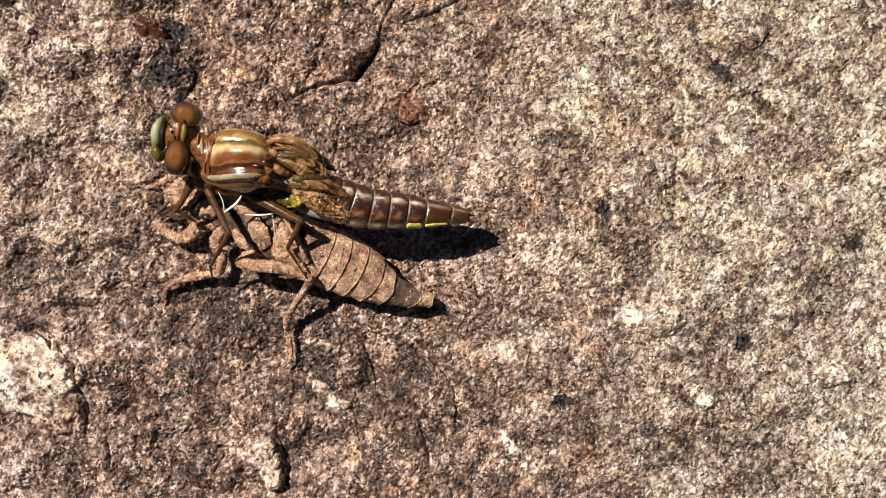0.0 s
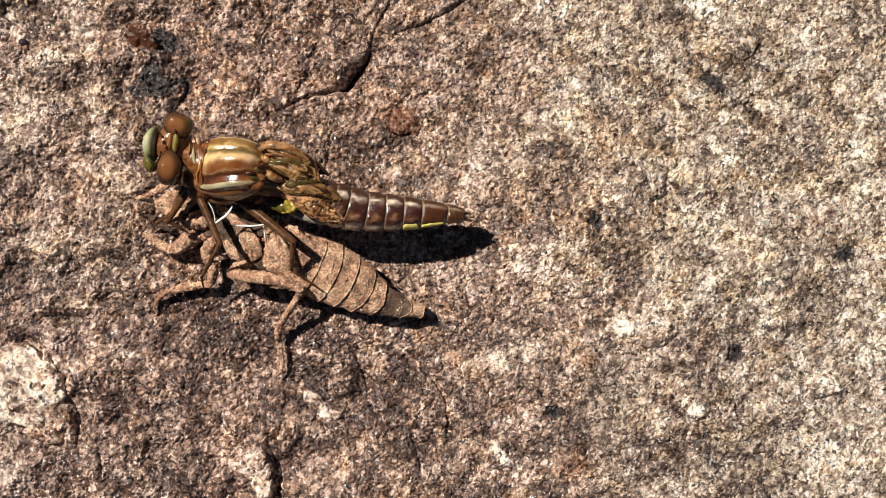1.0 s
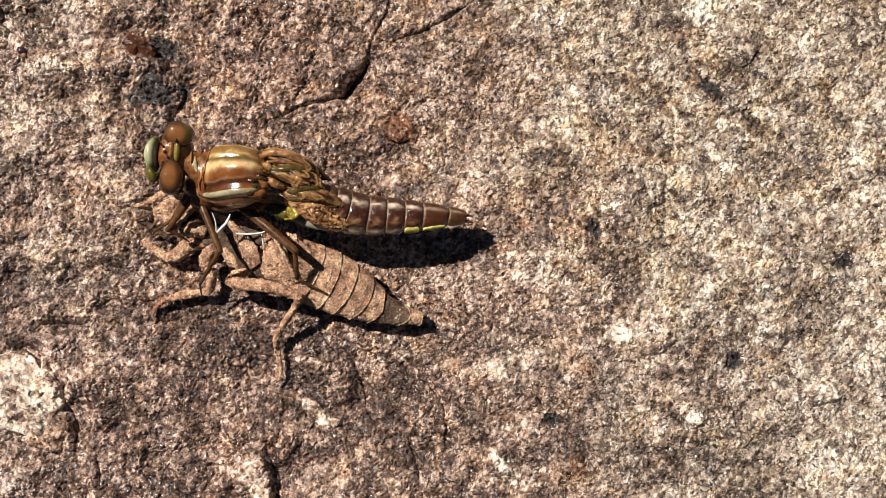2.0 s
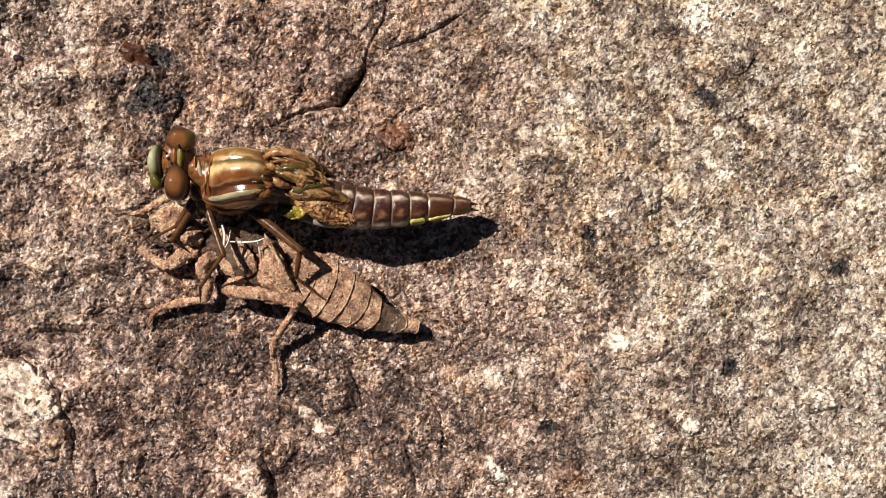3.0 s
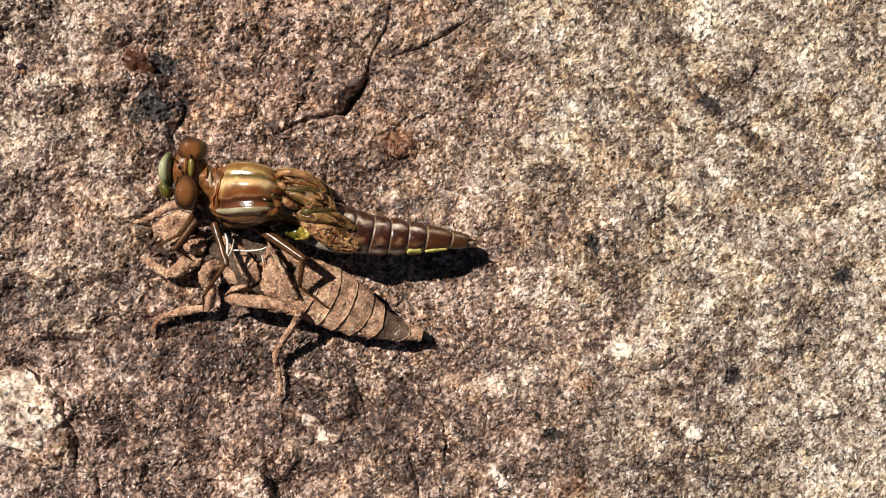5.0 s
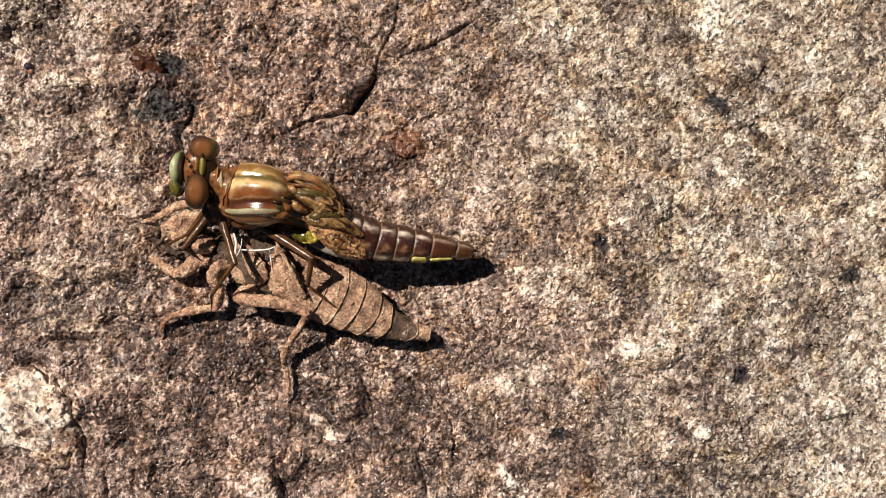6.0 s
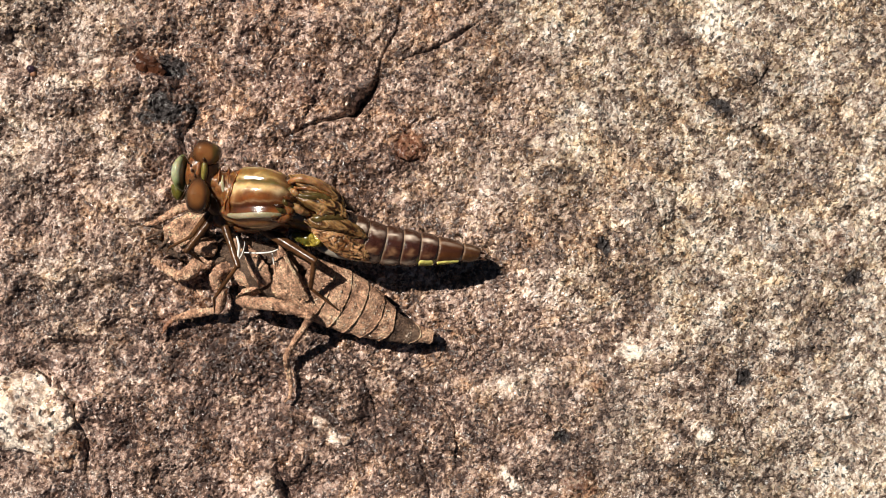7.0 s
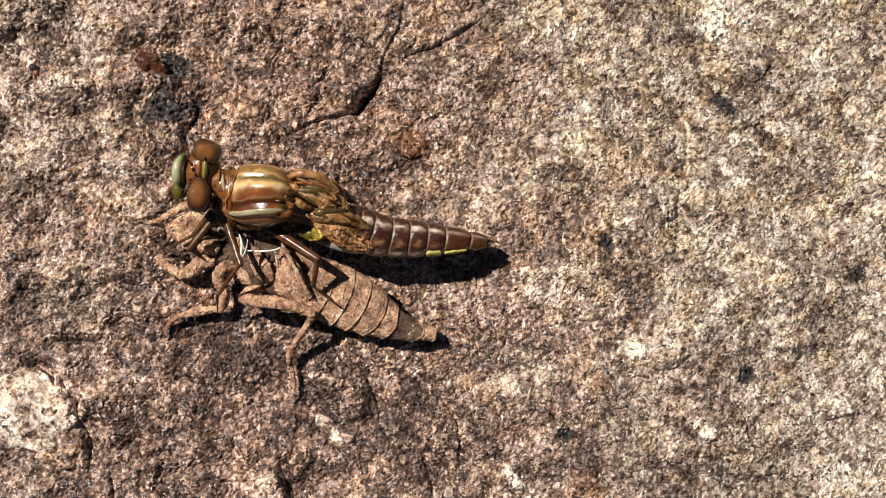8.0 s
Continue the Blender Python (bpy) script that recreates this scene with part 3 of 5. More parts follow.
    rust = rust * (1 - off) - 0.3 * off * (1 + field)
    dark = np.clip(dark + off * np.clip(0.3 * mid * grid_noise(x, y, 3200, 54) + 0.3 * close * grid_noise(x, y, 420, 55) - 0.1, 0, 0.5), 0, 1)
    ny, nx = x.shape
    co = np.stack([(x - 784) * UNIT, (441 - y) * UNIT, z / 1000], -1).reshape(-1, 3).astype(np.float32)
    a = np.arange(nx * ny, dtype=np.int32).reshape(ny, nx)
    quads = np.stack([a[1:, :-1], a[1:, 1:], a[:-1, 1:], a[:-1, :-1]], -1).reshape(-1, 4)
    me = bpy.data.meshes.new("rock")
    me.vertices.add(len(co))
    me.vertices.foreach_set("co", co.ravel())
    me.loops.add(quads.size)
    me.loops.foreach_set("vertex_index", quads.ravel())
    me.polygons.add(len(quads))
    me.polygons.foreach_set("loop_start", np.arange(0, quads.size, 4, dtype=np.int32))
    me.update(calc_edges=True)
    me.shade_smooth()
    col = me.color_attributes.new("mineral", "FLOAT_COLOR", "POINT")
    old = np.clip(0.6 - 0.8 * fresh, 0, 1) * (1 - np.clip(pale, 0, 1))
    rgba = np.stack([dark, pale, rust, old], -1).reshape(-1).astype(np.float32)
    col.data.foreach_set("color", rgba)
    me.materials.append(ROCK)
    ob = tagged(new("ground", me), "rough weathered grey-brown granite rock surface in full sun", "rock", kind="structure")
    # pieces of other stone set in it: plan, half sizes, turn, height in mm, then dark, pale, rust, weathered
    for sx, sy, rx, ry, turn, h, tint, lab in ((729, 196, 26, 25, 0, 0.7, (0.30, 0.0, 0.75, 0.6), "round rusty red stone"), (578, 700, 36, 14, -38, 0.65, (0, 0.40, 0.10, 0.6), "pale pinkish quartz chip"),
                                               (603, 718, 12, 9, 0, 0.6, (0, 0.38, 0.05, 0.6), "pale pinkish quartz chip"), (484, 836, 18, 30, 8, 0.65, (0, 0.46, 0.06, 0.6), "pale pinkish quartz chip"),
                                               (466, 792, 24, 18, -30, 0.5, (0, 0.36, 0.06, 0.7), "pale pinkish quartz chip"), (52, 664, 74, 68, -25, 0.95, (0, 0.57, 0.05, 0.45), "white and pinkish quartz lump"),
                                               (104, 728, 38, 34, -20, 0.8, (0, 0.30, 0.06, 0.8), "pinkish stone")):
        i, j = int(np.searchsorted(gy, sy)), int(np.searchsorted(gx, sx))
        base = float(np.median(z[i - 12:i + 12, j - 12:j + 12])) / 1000
        g = blob("stone", ((sx - 784) * UNIT, (441 - sy) * UNIT, base - 0.0002), (rx * UNIT, ry * UNIT, h / 1000), ROCK, ob, 0.00045 + 0.14 * max(0, rx - 40) * UNIT, 700.0 if rx < 40 else 420.0, turn, 48, 72, stone_shape, lab)
        at = g.data.color_attributes.new("mineral", "FLOAT_COLOR", "POINT")
        mix = np.tile(np.array(tint, np.float32), (len(g.data.vertices), 1))
        mix[:, 1] *= [min(1.5, max(0.3, 1.0 + 1.5 * noise.fractal(v.co * 560, 0.8, 2.0, 3))) for v in g.data.vertices]
        at.data.foreach_set("color", mix.ravel())
    return ob


rock()


# ---- the empty larval skin ----
def ground_spot(x, y, z):
    """A spot of the plan grid, as the eye level sees it, at a height in mm."""
    k = (1 - z / 1000 / EYE) * UNIT
    return Vector(((x - 784) * k, (441 - y) * k, z / 1000))


HK = 0.979 * UNIT
HUSK_AT = Vector(ground_spot(520, 440, 0))


def hu(x, y, z):
    """Plan grid and height in mm to the husk's own metres."""
    return tuple(ground_spot(x, y, z) - HUSK_AT)


def husk_rows(rows):
    return [(*hu(x, y, z), w * HK, h / 1000) for x, y, z, w, h in rows]


def husk():
    top = new("larval_skin")
    top.location = HUSK_AT
    tagged(top, "empty dusty tan dragonfly larval skin clinging to the rock", "larval skin")
    # abdomen: one plate a segment, each overlapping the next
    ab = Body(husk_rows([(525, 428, 2.4, 46, 1.7), (556, 444, 2.4, 51, 1.7), (584, 458, 2.3, 54, 1.65), (613, 471, 2.2, 52, 1.6), (641, 485, 2.1, 47, 1.5),
                         (671, 502, 1.9, 37, 1.25), (697, 515, 1.7, 27, 1.0), (743, 528, 1.4, 15, 0.7), (764, 532, 1.2, 10, 0.5)]), 60,
              lambda f, a: 1 + 0.06 * math.exp(-((a - 90) / 12) ** 2))
    hx = [float(c[0]) for c in ab.c]
    cuts = [float(np.interp(hu(x, 480, 1.5)[0], hx, np.linspace(0, 1, 60))) for x in (530, 574, 604, 632, 661, 686, 730, 762)]
    abdomen, rs_rim = None, random.Random(21)
    for i, (a, b) in enumerate(zip(cuts, cuts[1:])):
        vs = []
        along, around = 16, 72
        for p in range(along):
            u = p / (along - 1)
            f = a + (b - a) * u
            flare = 2e-5 + 0.6e-4 * u ** 3 - 0.6e-4 * (u < 0.05)
            for q in range(around):
                ang = 360 * q / around
                spine = 0.8e-4 * u ** 6 * (abs(math.cos(radians(ang))) > 0.97) * (i > 2)
                v = ab.at(min(1, f + 0.05 * max(0, math.sin(radians(ang))) ** 1.5 - 0.012 + 40 * spine), ang, flare + spine)
                v += Vector((0, 0, 1)) * (1.5e-4 * noise.fractal(v * 900, 0.8, 2.0, 3) + 0.6e-4 * noise.fractal(v * 4200, 0.8, 2.0, 2)) + Vector((1, 0.4, 0)) * 1e-4 * noise.noise(v * 1400)
                vs.append(v)
        fs = [(p * around + (q + 1) % around, (p + 1) * around + (q + 1) % around, (p + 1) * around + q, p * around + q)
              for p in range(along - 1) for q in range(around)]
        fs.append(tuple(range(around)))
        fs.append(tuple((along - 1) * around + q for q in reversed(range(around))))
        if i == 0:
            abdomen = finished("abdomen", vs, fs, HUSK, top)
        else:
            finished("segment", vs, fs, HUSK_STAIN if i == 5 else HUSK, abdomen, "darker stained segment" if i == 5 else "")
        # pale rim along the rear edge
        rim = []
        for k in range(9):
            q = (along - 1) * around + round((22 + 150 * k / 8) * around / 360)
            rim.append((*(vs[q] + Vector((0, 0, 2.5e-5))), (0.5 if k in (0, 8) else rs_rim.uniform(0.8, 1.5)) * 5.5e-5, 7e-5))
        limb("rim", rim, HUSK_PALE, abdomen, 6, 40, 3e-5)
    # thorax: a torn shell under loose plates, coloured dark for the shade between them
    th = Body(husk_rows([(385, 368, 2.2, 20, 1.1), (420, 385, 2.2, 32, 1.5), (455, 404, 2.3, 42, 1.7), (500, 424, 2.2, 46, 1.7), (545, 446, 2.0, 48, 1.7)]), 34)
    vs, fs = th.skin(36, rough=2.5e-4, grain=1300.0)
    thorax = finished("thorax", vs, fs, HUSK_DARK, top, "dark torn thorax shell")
    for pts in ([(396, 343, 3.4), (420, 350, 4.0), (446, 372, 4.1), (440, 386, 3.7), (414, 374, 3.7), (398, 358, 3.3)],
                [(430, 368, 4.2), (452, 378, 4.7), (474, 404, 4.7), (481, 432, 4.2), (462, 446, 3.8), (446, 425, 4.0), (436, 398, 4.1)],
                [(405, 400, 3.0), (428, 402, 3.6), (441, 425, 3.6), (440, 446, 3.0), (424, 440, 3.0), (412, 420, 2.8)],
                [(398, 372, 3.0), (420, 384, 3.4), (428, 398, 3.2), (410, 396, 2.9)],
                [(484, 388, 3.9), (492, 398, 4.4), (490, 414, 4.2), (480, 408, 3.8)]):
        shard("plate", [hu(*p) for p in pts], 0.0005, 0.0004, HUSK, thorax, 1.8e-4)
    # wing cases
    for pts in ([(484, 405, 3.8), (500, 430, 4.2), (530, 463, 3.9), (541, 481, 3.5), (515, 475, 3.4), (485, 456, 3.4), (470, 430, 3.5)],
                [(512, 370, 3.4), (540, 382, 3.8), (570, 408, 3.6), (584, 428, 3.1), (560, 422, 3.2), (530, 402, 3.4)],
                [(494, 366, 4.4), (509, 384, 5.0), (528, 415, 5.0), (549, 458, 4.4), (546, 467, 4.2), (537, 467, 4.1), (512, 452, 4.3), (487, 438, 4.1), (485, 406, 4.4)]):
        shard("wing_case", [hu(*p) for p in pts], 0.0004, 0.0005, HUSK, top, 2.2e-4)
    limb("rib", husk_rows([(503, 386, 5.3, 3, 0.18), (520, 415, 5.5, 3.5, 0.2), (535, 445, 5.0, 3, 0.18), (546, 463, 4.6, 2.5, 0.14)]), HUSK_PALE, top, 10, 40, 2.0e-4)
    # head: a broad pitted wedge
    box = lambda f, a: 1.0 / (abs(math.cos(radians(a))) ** 4 + abs(math.sin(radians(a))) ** 4) ** 0.25
    hd = Body(husk_rows([(304, 336, 1.9, 10, 0.7), (312, 338, 2.0, 20, 1.1), (330, 345, 2.1, 24, 1.3), (352, 354, 2.1, 20, 1.2), (375, 364, 2.1, 14, 1.0)]), 26, box)
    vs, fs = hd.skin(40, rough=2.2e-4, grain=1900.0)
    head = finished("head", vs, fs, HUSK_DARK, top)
    shard("face_plate", [hu(*p) for p in ((290, 336, 3.7), (314, 319, 3.9), (336, 311, 4.1), (372, 320, 4.2), (356, 347, 4.3), (324, 378, 3.9), (302, 360, 3.6))],
          0.0011, 0.00015, HUSK_FACE, head, 2.4e-4, "pale pitted face plate")
    blob("eye", hu(366, 373, 3.3), (20 * HK, 17 * HK, 0.0010), HUSK, head, 3e-4, turn=-20)
    blob("eye", hu(393, 396, 2.6), (18 * HK, 12 * HK, 0.0008), HUSK_DARK, head, 1.2e-4, turn=-30)
    for rows in ([(290, 342, 2.2, 3, 0.16), (270, 352, 2.0, 2.4, 0.13), (258, 358, 1.7, 1.5, 0.08)],
                 [(300, 355, 2.2, 3, 0.16), (285, 372, 2.1, 2.6, 0.14), (272, 384, 1.8, 1.5, 0.08)]):
        limb("antenna", husk_rows(rows), HUSK_DARK, head, 8, 8)

    def leg(*pieces):
        for name, rows, mat in pieces:
            limb(name, husk_rows(rows), mat, top, 22, 80, 1.2e-4, grain=2600.0)

    leg(("femur", [(385, 400, 2.2, 8, 0.5), (352, 402, 2.2, 13, 0.7), (338, 415, 2.1, 13, 0.7), (318, 425, 1.9, 10, 0.55)], HUSK_LEG),
        ("tibia", [(322, 426, 1.9, 10, 0.55), (300, 414, 1.6, 8.5, 0.45), (282, 402, 1.2, 7, 0.38), (268, 396, 0.9, 5, 0.3)], HUSK_LEG),
        ("tarsus", [(270, 397, 0.9, 4.5, 0.25), (254, 394, 0.7, 3, 0.18), (240, 395, 0.5, 1.2, 0.08)], HUSK_LEG))
    leg(("femur", [(420, 405, 2.6, 11, 0.6), (398, 408, 2.9, 12, 0.65), (382, 425, 2.8, 11, 0.65), (385, 445, 2.5, 9, 0.55)], HUSK_LEG),
        ("tibia", [(394, 445, 2.3, 9, 0.5), (392, 466, 1.9, 9, 0.5), (388, 482, 1.6, 7, 0.45), (376, 485, 1.5, 6, 0.4), (345, 490, 1.2, 8, 0.42), (305, 500, 0.9, 5, 0.3)], HUSK_LEG),
        ("tarsus", [(308, 500, 0.9, 5, 0.25), (297, 510, 0.6, 4, 0.2), (288, 526, 0.35, 2, 0.1)], HUSK_RED))
    leg(("coxa", [(460, 444, 2.6, 9, 0.7), (438, 454, 2.4, 10, 1.0), (424, 464, 2.3, 8, 1.0)], HUSK_LEG),
        ("femur", [(422, 464, 3.2, 9, 0.5), (445, 470, 3.7, 11, 0.7), (490, 474, 4.1, 11, 0.7), (525, 484, 4.2, 9, 0.55), (552, 495, 4.3, 7.5, 0.45)], HUSK_LEG),
        ("tibia", [(552, 491, 4.3, 6.5, 0.4), (536, 518, 3.4, 6.5, 0.38), (518, 546, 2.1, 6, 0.34), (507, 568, 1.15, 5.5, 0.3), (510, 596, 0.5, 5, 0.3)], HUSK_LEG),
        ("tarsus", [(509, 590, 0.5, 5.5, 0.28), (514, 615, 0.3, 4, 0.22), (514, 636, 0.18, 3, 0.16), (503, 648, 0.08, 1.2, 0.08)], HUSK_LEG))
    leg(("femur", [(345, 300, 2.5, 8, 0.5), (320, 304, 2.4, 8, 0.46), (297, 318, 2.0, 7, 0.42)], HUSK_LEG),
        ("tibia", [(298, 317, 2.0, 7, 0.4), (278, 328, 1.4, 5.5, 0.32), (254, 334, 0.8, 2.5, 0.16)], HUSK_LEG))
    leg(("tarsus", [(330, 392, 2.4, 5, 0.3), (300, 380, 2.0, 5, 0.3), (276, 362, 1.4, 4, 0.24), (258, 366, 0.9, 2, 0.14)], HUSK_DARK))
    # ragged fringe of bristles along the cast legs
    rs = random.Random(8)
    for pts, count in (([(545, 500, 4.0), (512, 556, 2.1), (505, 592, 1.0)], 12), ([(392, 478, 2.0), (345, 496, 1.2), (306, 505, 0.9)], 12), ([(336, 428, 1.9), (300, 420, 1.5), (270, 401, 0.9)], 10)):
        line = curve_through(pts, count)
        for x, y, z in line:
            dx, dy = rs.uniform(-5, 5), rs.choice((-1, 1)) * rs.uniform(4, 8)
            limb("bristle", husk_rows([(x, y, z, 1.3, 0.08), (x + dx * 0.5, y + dy * 0.5, z, 1.0, 0.06), (x + dx, y + dy, z - 0.1, 0.4, 0.03)]), HUSK_LEG, top, 5, 4)
    # limp white breathing-tube linings
    for rows in ([(433, 380, 5.6, 0.9, 0.05), (458, 381, 6.0, 1.5, 0.08), (480, 379, 5.9, 1.3, 0.07), (493, 374, 5.8, 0.8, 0.05)],
                 [(485, 402, 4.9, 1, 0.06), (484, 392, 5.1, 1.4, 0.07), (482, 382, 5.4, 0.8, 0.05)]):
        limb("thread", husk_rows(rows), THREAD, top, 8, 14, label="limp white breathing-tube lining")
    # stuck sand grains and crumbs of silt
    rs = random.Random(5)
    kinds = []
    for k in range(6):
        r = 0.00005 + 0.000014 * k
        g = blob("sand_grain", (0, 0, 0), (r, r * 0.8, r * 0.7), HUSK_PALE if k % 3 == 2 else GRIT, top, r * 0.45, 6000, n=5, m=7)
        g.location = ab.at(0.1 + 0.13 * k, 70 + 9 * k, 0.5e-4)
        kinds.append(g.data)
    spots = []
    for i in range(190):
        f, a = rs.uniform(0.06, 0.92), rs.uniform(35, 150)
        if i % 3:
            f, a = rs.choice(cuts[1:7]) - 0.012 + rs.uniform(-0.015, 0.006), rs.triangular(40, 160, 135)
        spots.append(ab.at(f, a, 0.5e-4))
    plates = [o for o in top.children_recursive if o.name.split(".")[0] in ("plate", "wing_case", "face_plate")]
    for o in plates:
        for i in range(9):
            spots.append(rs.choice(o.data.vertices[:len(o.data.vertices) // 2]).co.copy() + Vector((0, 0, 3e-5)))
    legs = [o for o in top.children if o.name.split(".")[0] in ("femur", "tibia", "coxa")]
    for o in legs:
        for i in range(7):
            v = rs.choice([v for v in o.data.vertices if v.normal.z > 0.2])
            spots.append(v.co.copy())
    for p in spots:
        g = new("sand_grain", rs.choice(kinds))
        g.parent, g.location = top, p
        g.rotation_euler = (rs.uniform(0, 6), rs.uniform(0, 6), rs.uniform(0, 6))
    return top


def thread_pair():
    """The forked white lining that shifts as the insect steps."""
    top = new("breathing_tube_lining")
    tagged(top, "forked limp white breathing-tube lining hanging from the larval skin", "thread")
    strands = []
    for rows in ([(0, 0, 0, 1.2, 0.06), (12, 1, 0.2, 2.0, 0.1), (24, 2, 0.4, 2.2, 0.11), (34, 0, 0.5, 2.0, 0.1), (42, -3, 0.6, 1.0, 0.06)],
                 [(0, 0, 0, 0.8, 0.05), (12, 2, 0.3, 0.9, 0.05), (24, 1, 0.5, 0.8, 0.05), (36, -3, 0.6, 0.4, 0.03)]):
        rr = [(x * HK, -y * HK, z / 1000, w * HK, h / 1000) for x, y, z, w, h in rows]
        strands.append(limb("strand", rr, THREAD, top, 8, 18))
    return top, strands


def bead():
    top = new("seed")
    top.location = ground_spot(57, 58, 0.3)
    tagged(top, "tiny glossy dark purple seed lying in a rock hollow", "seed")
    blob("seed_coat", (0, 0, 0), (9 * UNIT, 7 * UNIT, 0.0004), SEED, top, 5e-5, 1500, turn=-30)
    blob("seed_scar", (0.0002, -0.0004, 0), (6 * UNIT, 6 * UNIT, 0.0003), HUSK_RED, top, 1e-4, 1500, turn=-60)
    return top


def flake():
    top = new("mineral_flake")
    top.location = ground_spot(266, 50, 0.3)
    tagged(top, "dark rusty red mineral flake wedged in a dark hollow", "mineral flake")
    for pts in ([(-30, -6, 0.2), (-14, -22, 0.7), (12, -10, 0.9), (22, 8, 0.6), (8, 18, 0.2), (-16, 10, 0.1)], [(6, 4, 0.3), (22, 0, 0.8), (30, 14, 0.5), (22, 26, 0.1), (10, 20, 0.0)]):
        shard("chip", [(x * UNIT, -y * UNIT, z / 1000) for x, y, z in pts], 0.0006, 0.0002, RUSTY, top, 2.2e-4)
    return top


husk()
bead()
flake()
LINING, STRANDS = thread_pair()

# ---- the dragonfly ----
DK = 0.947 * UNIT
FLY_AT = ground_spot(470, 350, 6.5)


def dr(x, y, z):
    """Plan grid and height in mm to the insect's own metres."""
    return tuple(ground_spot(x, y, z) - FLY_AT)


def dr_rows(rows):
    return [(*dr(x, y, z), w * DK, h / 1000) for x, y, z, w, h in rows]


def dragonfly():
    top = new("dragonfly")
    tagged(top, "newly emerged brown and green dragonfly with crumpled unexpanded wings", "dragonfly")

    def skewed(f, a):
        """The stripes run straighter than the body's bent axis."""
        return a + 11 * min(1.2, max(-1.2, (f - 0.465) / 0.175)) * min(1.0, max(0.2, (a - 10) / 105)) * (a < 200)

    def lobes(f, a):
        a = skewed(f, a)
        ends = 1 / (1 + math.exp(-(f - 0.29) / 0.02)) / (1 + math.exp((f - 0.615 - 0.03 * math.sin(a / 9)) / 0.025))
        k = 1 + ends * (0.06 * bell(a, 37, 14) + 0.10 * bell(a, 77, 16)) - 0.07 * bell(a, 57, 4) - 0.09 * ends * bell(a, 107, 8) + 0.05 * bell(a, 125, 9)
        k -= 0.04 * bell(a, 140, 5) + (1 - ends) * 0.05 * (f > 0.3)
        return k

    tb = Body(dr_rows([(396, 330, 7.2, 16, 1.0), (403, 338, 6.6, 38, 1.9), (420, 345, 6.6, 51, 2.5), (450, 349, 6.9, 56, 3.0),
                       (482, 355, 7.1, 54, 3.2), (510, 363, 6.8, 44, 2.6), (545, 378, 6.2, 36, 1.8), (580, 395, 6.0, 32, 1.6)]), 60, lobes)
    vs, fs = tb.skin(120, along=110)
    thorax = finished("thorax", vs, fs, CUTICLE, top)

    def cuticle(f, a):
        a = skewed(f, a)
        a += 8 * noise.noise(Vector((f * 9, a * 0.03, 3.0))) + 4 * noise.noise(Vector((f * 26, a * 0.1, 7.0)))
        ends = 1 / (1 + math.exp(-(f - 0.30) / 0.015)) / (1 + math.exp((f - 0.625 - 0.03 * math.sin(a / 9)) / 0.022))
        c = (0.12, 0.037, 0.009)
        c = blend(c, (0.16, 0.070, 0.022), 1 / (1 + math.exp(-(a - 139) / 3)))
        # shade of the underside painted in as a darker brown
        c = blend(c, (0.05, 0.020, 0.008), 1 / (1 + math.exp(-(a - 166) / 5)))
        c = blend(c, (0.46, 0.17, 0.04), bell(a, 128, 11) * bell(f, 0.68, 0.07))
        c = blend(c, (0.18, 0.095, 0.024), ends * bell(a, 37, 13) * 1.1)
        c = blend(c, (0.20, 0.062, 0.014), ends * bell(a, 92, 9) * 0.9)
        c = blend(c, (0.05, 0.024, 0.008), ends * bell(a, 64, 2.5) * 0.7)
        c = blend(c, (0.50, 0.36, 0.15), ends * (bell(a, 22, 5) + 0.8 * bell(a, 49, 4)))
        c = blend(c, (0.085, 0.07, 0.018), ends * bell(a, 59, 6))
        c = blend(c, (0.56, 0.39, 0.19), ends * (bell(a, 73, 8) * 0.95 + bell(f, 0.33, 0.03) * bell(a, 76, 14)))
        c = blend(c, (0.60, 0.46, 0.27), bell(f, 0.60, 0.02) * bell(a, 75, 12) * 0.8)
        c = blend(c, (0.50, 0.34, 0.18), ends * bell(a, 97, 2) * 0.6)
        c = blend(c, (0.060, 0.017, 0.006), bell(a, 109, 7) * (0.35 + 0.65 * ends) * (f < 0.74))
        c = blend(c, (0.30, 0.155, 0.075), (1 - ends) * bell(f, 0.20, 0.07) * (0.5 + 0.8 * noise.noise(Vector((f * 60, a * 0.06, 1.0)))))
        c = blend(c, (0.05, 0.020, 0.008), (1 / (1 + math.exp(-(f - 0.69) / 0.02))) * 0.92)
        return c

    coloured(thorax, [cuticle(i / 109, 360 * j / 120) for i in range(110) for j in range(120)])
    for name, f0, f1, a0, a1, lift, mat, lab in (
            ("stripe", 0.27, 0.66, 118, 132, 6e-5, CREAM, "cream side stripe"),
            ("stripe", 0.44, 0.70, 150, 157, 4e-5, TAN, "tan lower side stripe")):
        vs, fs = tb.patch(f0, f1, a0, a1, lift, 24, 10, 0.15, -22)
        finished(name, vs, fs, mat, thorax, lab)
    # collar ridges round the front of the thorax
    for f, a0, a1, w, mat in ((0.16, 48, 118, 2.2, TAN), (0.205, 40, 126, 2.6, AMBER), (0.245, 36, 128, 2.2, TAN), (0.285, 32, 124, 1.8, AMBER)):
        rows = []
        for k in range(8):
            v = tb.at(f + 0.012 * math.sin(2.3 * k + 40 * f), a0 + (a1 - a0) * k / 7, 4e-5)
            rows.append((*v, w * (0.4 if k in (0, 7) else 0.8 + 0.4 * math.sin(5 * k)) * DK, 1.5e-4))
        limb("collar_ridge", rows, mat, thorax, 12, 40, 8e-5)
